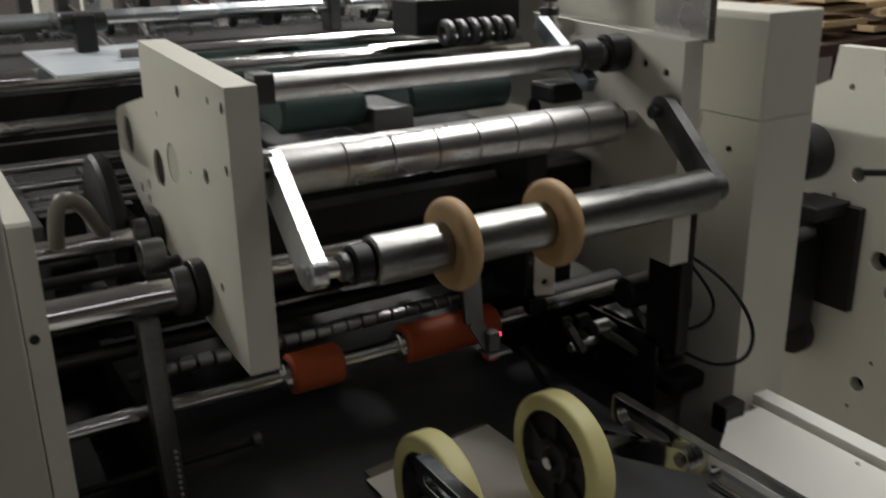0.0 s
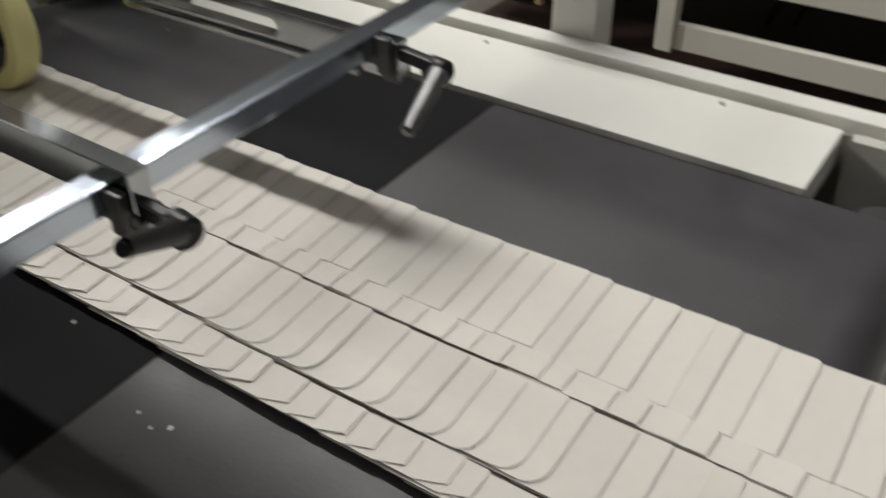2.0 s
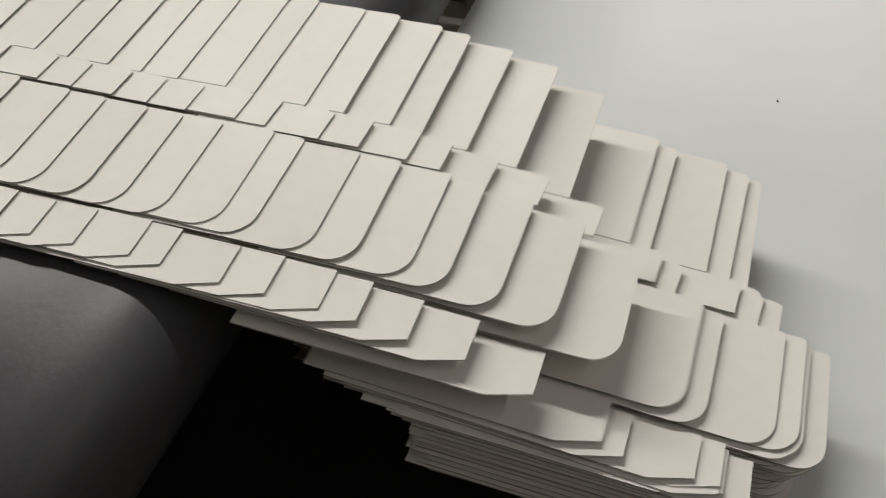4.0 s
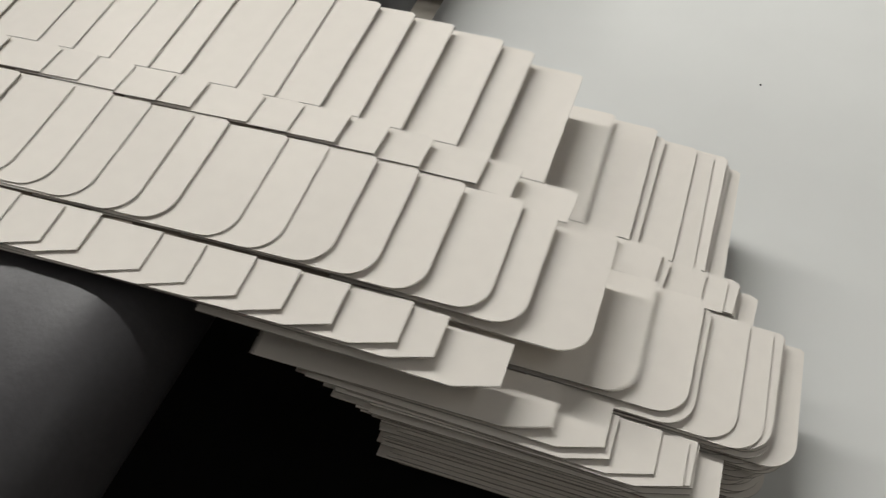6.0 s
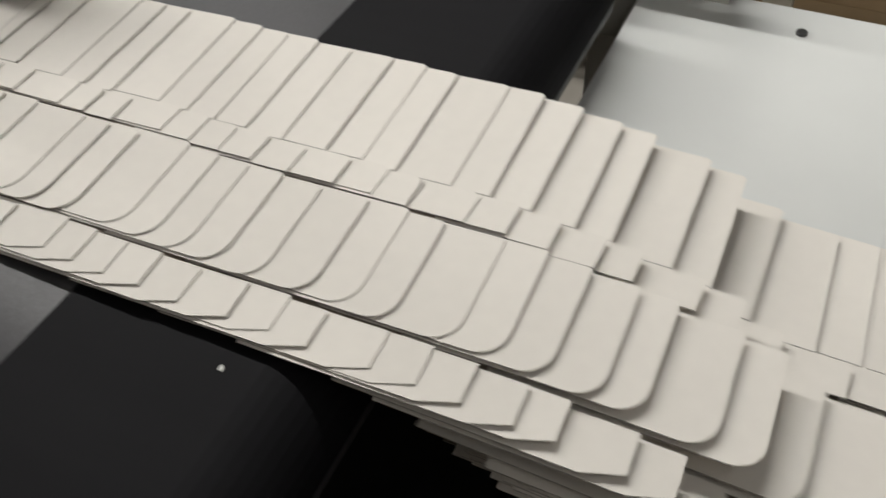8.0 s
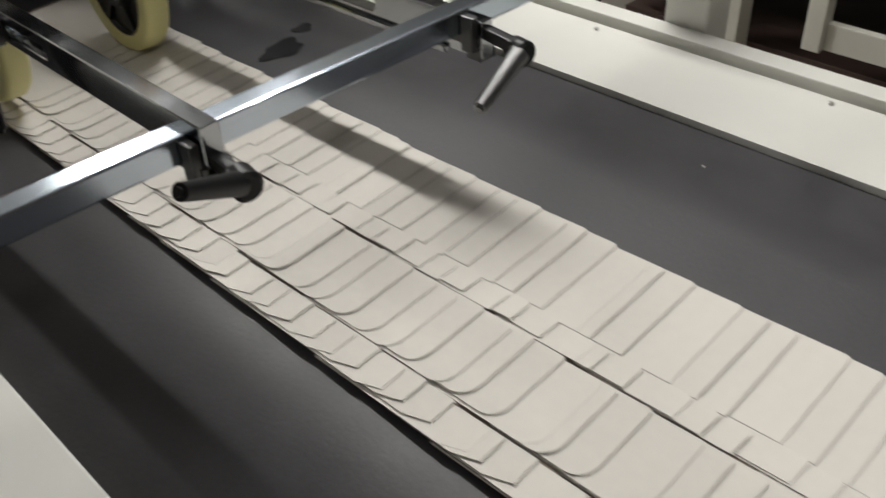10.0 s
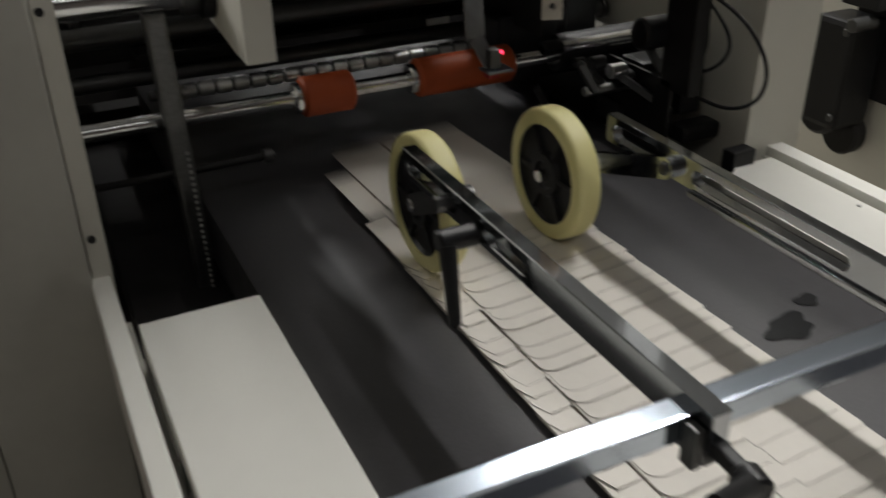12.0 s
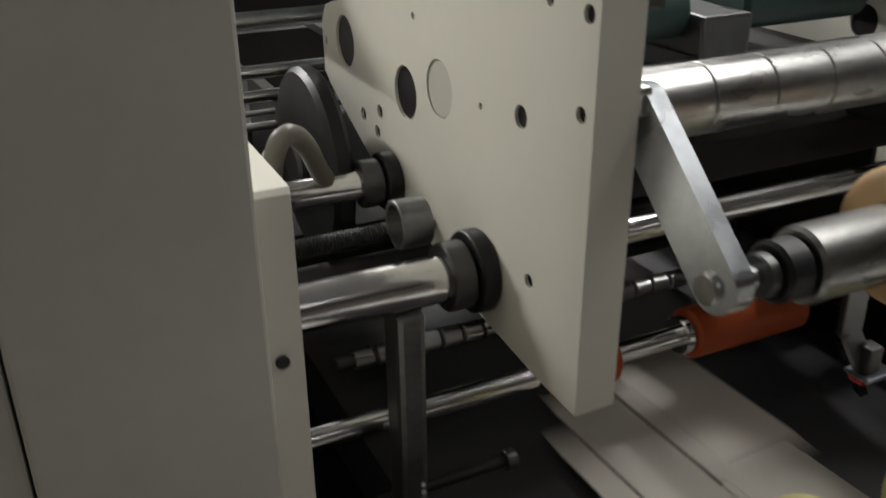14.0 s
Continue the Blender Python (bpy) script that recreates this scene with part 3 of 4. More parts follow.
NEAR_HOLES = [(0.671, 1.215, 0.0045), (0.704, 1.216, 0.003), (0.787, 1.212, 0.0055), (0.866, 1.181, 0.0025), (0.673, 1.168, 0.0042), (0.728, 1.152, 0.0065), (0.773, 1.146, 0.002), (0.881, 1.127, 0.0185), (0.828, 1.1425, 0.0185), (0.997, 1.139, 0.020), (0.963, 1.090, 0.0052), (0.929, 1.101, 0.0052), (0.935, 1.084, 0.0050), (0.714, 1.0615, 0.0042), (1.043, 1.131, 0.0035)]
FAR_HOLES = [(0.685, 1.199, 0.004), (0.715, 1.205, 0.004), (0.683, 1.155, 0.007), (0.90, 1.13, 0.015)]
plate_near = side_plate("head_side_plate", 0.25, 0.275, NEAR_HOLES, "cream enamelled side plate with rows of drilled holes")
part("hole_plug", rod(0.2508, 0.2518, 0.0178, 0.828, 1.1425, 0.0005, 32), GREYPAINT, plate_near, "grey filled hole")
part("corner_block", block(0.276, 0.292, FRONT + 0.008, FRONT + 0.03, 1.214, 1.237, 0.002), DARKSTEEL, plate_near, "dark steel corner block")
part("edge_screw", block(0.276, 0.284, FRONT + 0.002, FRONT + 0.02, 1.165, 1.18, 0.002), STEEL, plate_near)
plate_far = side_plate("head_side_plate", 0.70, 0.725, FAR_HOLES, "cream enamelled far side plate of the roller head")
part("guard_plate", block(0.722, 0.732, 0.655, 0.728, 1.228, 1.45, 0.002), STEEL, plate_far, "grey metal guard plate")
part("cap_strip", block(0.735, 0.742, 0.74, 1.05, 1.20, 1.30, 0.002), PAINT, plate_far)


def side_column():
    c = thing("machine_column", "tall grey enamelled machine column with cover panels", "machine column")
    part("cover", block(-0.012, 0.097, 0.69, 1.0, 0.0, 1.62, 0.002), GREYPAINT, c, "grey enamelled cover panel")
    part("side_frame", plate_yz(0.0985, 0.1155, [(0.70, 0.0), (0.70, 1.143), (0.702, 1.146), (0.95, 1.146), (1.0, 1.10), (1.7, 1.10), (1.7, 0.0)], []), PAINT, c, "cream side frame")
    part("frame_bolt", rod(-0.002, 0.0015, 0.0035, 0, 0, 0.0004, 16), BLACK, c).matrix_basis = pose(0.1045, 0.6995, 1.058, 0, 0, 90)
    part("frame_bolt", rod(-0.002, 0.0015, 0.0035, 0, 0, 0.0004, 16), BLACK, c).matrix_basis = pose(0.1045, 0.6995, 0.86, 0, 0, 90)
    part("door_edge", block(-0.033, -0.0135, 0.695, 0.99, 0.0, 1.62, 0.002), GREYPAINT, c, "grey door edge")
    for z in (0.55, 0.95, 1.35):
        part("hinge_pin", rod(-0.03, 0.03, 0.0028, 0, 0, 0.0006, 12), DARKSTEEL, c, "small dark hinge pin").matrix_basis = pose(-0.0128, 0.6925, z, 0, 90, 0)
    part("door", block(-0.046, -0.0345, 0.684, 0.99, 0.0, 1.10, 0.003), PANEL, c, "white painted door strip")
    part("plinth", block(-0.35, -0.06, 0.9, 1.1, 0.0, 1.5, 0.002), IRON_AND_DARK, c)
    return c


side_column()


def far_column():
    c = thing("machine_column", "cream enamelled box column beside the roller head", "machine column")
    part("upper_box", block(0.799, 0.88, 0.648, 0.83, 1.145, 1.253, 0.002), PAINT, c, "cream upper housing")
    part("lower_box", block(0.799, 0.88, 0.648, 0.725, 0.0, 1.1446, 0.0006), PAINT, c, "cream lower housing")
    part("inner_box", block(0.825, 0.88, 0.7255, 0.83, 0.0, 1.1446, 0.001), PAINT, c, "shaded inner housing")
    part("column_screw", rod(0.7965, 0.7995, 0.003, 0.685, 1.11, 0.0004, 12), BLACK, c)
    part("back_frame", block(0.86, 0.89, 0.831, 1.7, 0.0, 1.1, 0.001), PAINT, c)


far_column()


def roller(name, label, profile, y, z, mat=STEEL, group="head rollers", seg=56):
    r = thing(name, label, "roller", group)
    part("barrel", lathe_x(profile, y, z, seg), mat, r, "", True)
    return r


def head_rollers():
    # hanging roller with two tan rings
    y, z = 0.606, 1.101
    r = roller("hanging_roller", "brushed steel roller hung between two levers", [(0.331, 0.0175), (0.333, 0.0195), (0.681, 0.0195), (0.683, 0.0175)], y, z, ROLLER)
    part("end_collar", rod(0.314, 0.3305, 0.0155, y, z, 0.002), BLACK, r, "black bearing collar", True)
    part("end_collar", rod(0.306, 0.3138, 0.011, y, z, 0.001), DARKSTEEL, r, "", True)
    part("roller_shaft", rod(0.282, 0.694, 0.0065, y, z, 0.001, 24), CHROME, r, "", True)
    for x in (0.404, 0.502):
        g = thing("rubber_ring", "aged tan rubber ring round the hanging roller", "ring", "tan rubber rings")
        part("ring", ring(x - 0.0085, x + 0.0085, 0.0197, 0.0375, y, z, 0.0075), AMBER, g, "", True)
    # grooved roller
    y, z = 0.728, 1.147
    r = roller("grooved_roller", "brushed steel roller divided by fine grooves", [(0.306, 0.0195), (0.671, 0.0195)], y, z, DARKSTEEL)
    cuts = [0.305, 0.365, 0.41, 0.455, 0.498, 0.54, 0.583, 0.626, 0.672]
    for x0, x1 in zip(cuts, cuts[1:]):
        part("section", rod(x0 + 0.0005, x1 - 0.0005, 0.0213, y, z, 0.0006, 56), STEEL, r, "brushed steel section", True)
    part("roller_shaft", rod(0.276, 0.70, 0.009, y, z, 0.001, 24), STEEL, r, "", True)
    part("end_collar", rod(0.674, 0.684, 0.0125, y, z, 0.001, 32), DARKSTEEL, r, "", True)
    # plain shafts of the head
    for (x0, x1, rad, yy, zz, mat, lab) in (
        (0.276, 0.699, 0.0085, 0.753, 1.058, CHROME, "polished steel tie shaft"),
        (0.30, 0.699, 0.0115, 0.75, 1.213, STEEL, "polished steel upper shaft"),
        (0.276, 0.78, 0.0105, 0.98, 1.1985, CHROME, "polished steel rear shaft"),
        (0.276, 0.85, 0.0095, 1.12, 1.203, CHROME, "polished steel rear shaft"),
        (0.12, 0.85, 0.0145, 1.19, 1.176, CHROME, "polished steel rear roller"),
        (0.12, 0.85, 0.008, 1.15, 1.131, STEEL, "dull steel rear shaft"),
        (0.12, 0.85, 0.0065, 1.15, 1.084, CHROME, "dull steel rear shaft"),
        (0.12, 0.85, 0.006, 1.15, 1.061, CHROME, "thin steel rear shaft"),
        (0.12, 0.85, 0.003, 1.15, 1.045, STEEL, "thin steel rear shaft"),
        (0.117, 0.85, 0.004, 1.15, 1.032, STEEL, "thin steel rear shaft"),
        (0.117, 0.30, 0.004, 0.80, 0.862, IRON_AND_DARK, "dark oily lower shaft"),
        (0.117, 0.70, 0.012, 0.95, 0.965, DARKSTEEL, "dark oily inner shaft"),
        (0.117, 0.85, 0.010, 1.0, 0.90, DARKSTEEL, "dark oily inner shaft"),
        (0.117, 0.85, 0.014, 1.08, 0.985, DARKSTEEL, "dark oily inner shaft"),
        (0.62, 0.86, 0.0075, 0.80, 0.925, CHROME, "polished steel shaft end"),
        (0.66, 0.84, 0.006, 0.77, 0.878, STEEL, "short dull steel shaft end"),
    ):
        s = thing("steel_shaft", lab, "shaft", "shafts of the head")
        part("shaft", rod(x0, x1, rad, yy, zz, 0.001, 28), mat, s, "", True)
        part("end_collar", ring(x1 - 0.012, x1 - 0.003, rad + 0.0002, rad + 0.004, yy, zz, 0.001, 28), DARKSTEEL, s, "dark retaining collar", True)
    s = thing("threaded_shaft", "dark threaded steel rod between column and plate", "shaft")
    part("thread", lathe_x([(0.117 + 0.0011 * k, 0.0062 if k % 2 else 0.0048) for k in range(120)], 0.84, 1.048, 20), DARKSTEEL, s)
    s = thing("shaft_collar", "black knurled collar on the upper shaft", "collar")
    part("collar", rod(0.672, 0.6995, 0.0195, 0.75, 1.213, 0.003, 28), BLACK, s, "", True)
    # tie bars with collars beside the near plate
    for yy, zz, rad, cr in ((0.905, 1.057, 0.0108, 0.021), (0.768, 1.045, 0.0148, 0.026)):
        b = thing("tie_bar", "polished round tie bar with black clamping collar", "tie bar", "tie bars")
        part("bar", rod(0.1157, 0.249, rad, yy, zz, 0.001, 40), CHROME, b, "polished steel bar", True)
        part("collar", ring(0.238, 0.2498, rad + 0.0002, cr, yy, zz, 0.002), BLACK, b, "black clamping collar", True)
        part("nut", ring(0.222, 0.2375, rad + 0.0002, cr * 0.82, yy, zz, 0.002), DARKSTEEL, b, "dark steel nut", True)
    h = thing("cable_clip", "tan curved cable clip above the tie bar", "clip")
    part("hook", ring(0.206, 0.226, 0.0125, 0.0155, 0.800, 1.070, 0.001), DULLSTEEL, h, "", True)
    # large dark disc
    d = thing("drive_disc", "large black drive disc behind the side plate", "disc")
    part("disc", rod(0.205, 0.222, 0.074, 0.981, 1.052, 0.004, 64), BLACK, d, "", True)
    part("disc_hub", rod(0.195, 0.2045, 0.02, 0.981, 1.052, 0.003, 32), DARKSTEEL, d, "", True)
    g = thing("air_fitting", "small tan pipe fitting beside the black disc", "fitting")
    cable("hose", [(0.150, 0.875, 1.07), (0.150, 0.86, 1.108), (0.163, 0.865, 1.118), (0.180, 0.885, 1.10), (0.192, 0.895, 1.072), (0.196, 0.90, 1.068)], 0.0072, HOSE, g, "grey plastic hose")
    cable("wire", [(0.15, 0.91, 1.06), (0.145, 0.90, 1.09), (0.165, 0.90, 1.10)], 0.0015, STEEL, g)


head_rollers()


def feed_shafts():
    f = thing("feed_roller", "steel feed shaft with orange rubber sleeves", "roller")
    y, z = 0.83, 0.907
    part("shaft", rod(0.117, 0.75, 0.0085, y, z, 0.001, 32), CHROME, f, "polished shaft", True)
    for x0, x1 in ((0.334, 0.399), (0.466, 0.594)):
        part("ring_nut", rod(x0 - 0.0002, x0 + 0.0078, 0.0165, y, z, 0.0015, 36), CHROME, f, "bright ring nut", True)
        part("sleeve", rod(x0 + 0.008, x1, 0.0215, y, z, 0.003, 48), ORANGE, f, "orange rubber sleeve", True)
    d = thing("spacer_shaft", "steel shaft threaded with short spacer rings", "shaft")
    y, z = 0.919, 0.903
    part("core", rod(0.20, 0.70, 0.0055, y, z, 0.001, 20), DARKSTEEL, d, "", True)
    x = 0.215
    while x < 0.69:
        part("spacer", rod(x, x + 0.0165, 0.0085, y, z, 0.001, 24), STEEL, d, "", True)
        x += 0.0195


feed_shafts()


def levers():
    for x0, x1, mat, lab in ((0.279, 0.291, PLATED, "bright zinc-plated swing lever"), (0.684, 0.696, DULLSTEEL, "dark steel swing lever on the far plate")):
        lv = thing("swing_lever", lab, "lever", "swing levers")
        pts, a, b = strap((0.674, 1.166), (0.604, 1.103), 0.027, (x0, x1))
        link = part("link", plate_yz(a, b, pts, [(0.674, 1.166, 0.004)]), mat, lv)
        if x0 < 0.5:
            mid = Matrix.Translation(((x0 + x1) / 2, 0.639, 1.1345))
            link.matrix_basis = mid @ Matrix.Rotation(radians(6.5), 4, Vector((0, 0.743, 0.669))) @ mid.inverted()
        part("pivot", rod(x0 - 0.010, x1 + 0.006, 0.0065, 0.676, 1.164, 0.001, 20), DARKSTEEL, lv, "dark pivot pin", True)
        part("pinch_bolt", rod(x0 - 0.003, x1 + 0.002, 0.008, 0.606, 1.101, 0.001, 20), STEEL, lv, "", True)


levers()


def sensors():
    s = thing("photo_sensor", "small photo sensor on a bent steel bracket with red light", "sensor")
    part("bracket", beam_between((0.458, 0.668, 1.075), (0.466, 0.672, 0.995), 0.019, 0.005, 0.001, (0, 1, 0)), ARM, s, "dull steel bracket")
    part("foot", beam_between((0.466, 0.672, 0.996), (0.482, 0.668, 0.966), 0.014, 0.005, 0.001, (0, 1, 0)), ARM, s)
    part("shelf", block(0.472, 0.498, 0.655, 0.675, 0.962, 0.965, 0.001), ZINC, s, "thin metal shelf")
    part("body", block(0.476, 0.488, 0.660, 0.672, 0.9652, 0.984, 0.002), DARKSTEEL, s)
    part("lens", rod(0.4882, 0.4905, 0.0019, 0.664, 0.98, 0.0005, 12), LED, s, "glowing red sensor lens")
    part("target", block(0.476, 0.488, 0.662, 0.674, 0.955, 0.9615, 0.002), RED, s, "dull red block")
    t = thing("bracket_tab", "pale steel tab with a hole under the rubber ring", "bracket")
    part("tab", plate_yz(0.558, 0.562, [(0.68, 0.995), (0.70, 0.995), (0.70, 1.09), (0.68, 1.09)], [(0.69, 1.008, 0.0035)]), PAINT, t).matrix_basis = Matrix.Translation((0.56, 0.69, 0)) @ Matrix.Rotation(radians(70), 4, "Z") @ Matrix.Translation((-0.56, -0.69, 0))
    h = thing("hanging_strap", "dark flat steel strap with a bead chain", "strap")
    part("strap", beam_between((0.197, 0.768, 1.032), (0.212, 0.80, 0.705), 0.024, 0.019, 0.004, (1, 0, 0)), DULLSTEEL, h, "dull flat strap")
    for k in range(26):
        u = 0.42 + 0.55 * k / 26
        bm = bmesh.new()
        bmesh.ops.create_icosphere(bm, subdivisions=1, radius=0.0022)
        part("bead", bm, STEEL, h, "", True).location = (0.197 + 0.015 * u + 0.004, 0.7535 + 0.032 * u, 1.032 - 0.327 * u)


sensors()


def under_head():
    """Dark machinery inside and under the head, with added black sheets that keep light out."""
    rng = random.Random(11)
    m = thing("drive_housing", "black oily drive housing with added dark sheets behind the feed rollers", "housing")
    # back wall and cover sheet are added to darken the inside
    part("back_wall", block(0.12, 0.855, 1.62, 1.64, 0.1, 1.02, 0), IRON_AND_DARK, m)
    part("cross_beam", block(0.12, 0.855, 1.25, 1.29, 0.60, 0.78, 0.002), IRON_AND_DARK, m)
    part("lower_beam", block(0.12, 0.855, 1.0, 1.05, 0.92, 0.96, 0.002), IRON_AND_DARK, m)
    part("cover_sheet", block(0.12, 0.30, 1.27, 1.61, 0.985, 0.99, 0), IRON_AND_DARK, m)
    for k in range(8):
        x = 0.14 + 0.09 * k
        part("carrier", block(x, x + 0.012, 0.97, 1.25, 0.95 + rng.uniform(0, 0.03), 1.05 + rng.uniform(-0.02, 0.04), 0.002), IRON_AND_DARK if k % 2 else DARKSTEEL, m)
    for x0, x1, y0, y1, z0, z1 in ((0.73, 0.80, 0.755, 0.80, 0.85, 0.905), (0.64, 0.75, 0.88, 0.95, 0.86, 0.96), (0.745, 0.80, 0.69, 0.72, 0.825, 0.845), (0.72, 0.85, 0.78, 0.83, 0.82, 0.85), (0.60, 0.68, 0.86, 0.92, 0.89, 0.95), (0.765, 0.797, 0.725, 0.75, 0.845, 0.90)):
        part("drive_block", block(x0, x1, y0, y1, z0, z1, 0.006), BLACK, m, "black drive block")
    for x0, x1, r, y, z in ((0.66, 0.79, 0.022, 0.84, 0.905), (0.70, 0.78, 0.018, 0.73, 0.95), (0.62, 0.70, 0.03, 0.90, 0.93)):
        part("coupling", rod(x0, x1, r, y, z, 0.003, 28), BLACK, m, "black coupling", True)
    # added sheets that block light and give a black background behind the rollers
    part("back_sheet", block(0.28, 0.70, 0.958, 0.963, 0.965, 1.09, 0), IRON_AND_DARK, m, "added black sheet that keeps the inside dark")
    part("top_sheet", block(0.20, 0.70, 0.965, 1.25, 0.93, 0.935, 0), IRON_AND_DARK, m, "added black sheet that keeps the inside dark")
    part("inner_sheet", block(0.618, 0.622, 0.80, 0.955, 0.94, 1.085, 0), IRON_AND_DARK, m, "added black sheet that keeps the inside dark")
    part("side_sheet", block(0.726, 0.731, 0.70, 1.25, 0.735, 0.90, 0), IRON_AND_DARK, m, "added black sheet that keeps the inside dark")
    for k in range(9):
        x, y, z = 0.62 + 0.02 * k, 0.70 + rng.uniform(0, 0.1), 0.86 + rng.uniform(0, 0.07)
        part("fitting", rod(x, x + rng.uniform(0.012, 0.03), rng.uniform(0.005, 0.010), y, z, 0.001, 16), rng.choice((IRON_AND_DARK, BLACK, DARKSTEEL, STEEL)), m, "", True)
    for k in range(5):
        a = (0.60 + 0.03 * k, 0.76 + rng.uniform(-0.03, 0.03), 0.90 + rng.uniform(-0.03, 0.05))
        b = (a[0] + rng.uniform(0.02, 0.06), a[1] + rng.uniform(-0.03, 0.03), a[2] - rng.uniform(0.02, 0.05))
        part("clamp_arm", beam_between(a, b, 0.012, 0.008, 0.001), rng.choice((IRON_AND_DARK, BLACK, DARKSTEEL)), m, "oily clamp arm")
    for x0, x1, name in ((0.357, 0.446, "green_belt"), (0.494, 0.62, "green_belt")):
        g = thing(name, "dark green transport belt round its pulley", "belt", "green transport belts")
        part("belt_loop", rod(x0, x1, 0.021, 0.85, 1.172, 0.004, 40), GREEN, g, "", True)
        part("belt_run", block(x0 + 0.003, x1 - 0.003, 0.86, 1.25, 1.155, 1.188, 0.004), GREEN, g)
    p = thing("press_carriage", "steel carriage plates between the green belts", "carriage")
    part("slide", block(0.30, 0.70, 0.785, 0.83, 1.128, 1.140, 0.002), STEEL, p)
    part("slide", block(0.448, 0.492, 0.82, 0.90, 1.14, 1.17, 0.003), DARKSTEEL, p)
    # added below the green belts so the gaps between rollers look dark
    part("deck_plate", block(0.30, 0.69, 0.90, 1.30, 1.098, 1.106, 0.001), IRON_AND_DARK, p, "added black deck plate that keeps light out")
    part("carriage_bar", block(0.30, 0.70, 0.79, 0.82, 1.06, 1.09, 0.002), IRON_AND_DARK, p)
    part("carriage_foot", block(0.575, 0.60, 0.74, 0.80, 1.09, 1.135, 0.004), BLACK, p)
    part("carriage_foot", block(0.62, 0.66, 0.76, 0.80, 1.165, 1.185, 0.004), BLACK, p)
    k = thing("adjusting_lever", "bright zinc adjusting lever on the upper shaft", "lever")
    part("arm", beam_between((0.655, 0.83, 1.24), (0.648, 0.735, 1.185), 0.013, 0.016, 0.001, (0, 0, 1)), ZINC, k)
    part("hub", rod(0.64, 0.664, 0.017, 0.75, 1.213, 0.002, 28), DARKSTEEL, k, "", True)
    u = thing("spring_unit", "row of black and steel spring coils on a dark bracket", "spring unit")
    part("bracket", block(0.56, 0.70, 0.93, 0.99, 1.222, 1.262, 0.003), BLACK, u)
    for j in range(6):
        part("coil", ring(0.575 + 0.016 * j, 0.585 + 0.016 * j, 0.007, 0.0145, 0.90, 1.228, 0.003, 24), ARM, u, "steel coil", True)
    part("top_block", block(0.62, 0.69, 1.0, 1.1, 1.215, 1.30, 0.003), BLACK, u)
    c = thing("cable_loops", "loops of black cable hanging beside the column", "cables")
    cable("cable", [(0.735, 0.70, 1.01), (0.765, 0.66, 0.99), (0.775, 0.61, 0.945), (0.775, 0.61, 0.90), (0.765, 0.645, 0.878), (0.75, 0.69, 0.885), (0.73, 0.71, 0.90)], 0.0022, BLACK, c)
    cable("cable", [(0.735, 0.69, 1.01), (0.755, 0.66, 0.975), (0.757, 0.645, 0.945), (0.75, 0.67, 0.915), (0.735, 0.70, 0.908)], 0.002, BLACK, c)
    cable("cable", [(0.74, 0.685, 1.03), (0.745, 0.672, 0.97), (0.745, 0.672, 0.93), (0.735, 0.69, 0.90)], 0.002, BLACK, c)
    cable("cable", [(0.73, 0.68, 1.05), (0.74, 0.675, 1.0), (0.73, 0.69, 0.93)], 0.003, IRON_AND_DARK, c)
    part("cable_anchor", block(0.726, 0.745, 0.67, 0.72, 0.89, 1.08, 0.004), IRON_AND_DARK, c)


under_head()


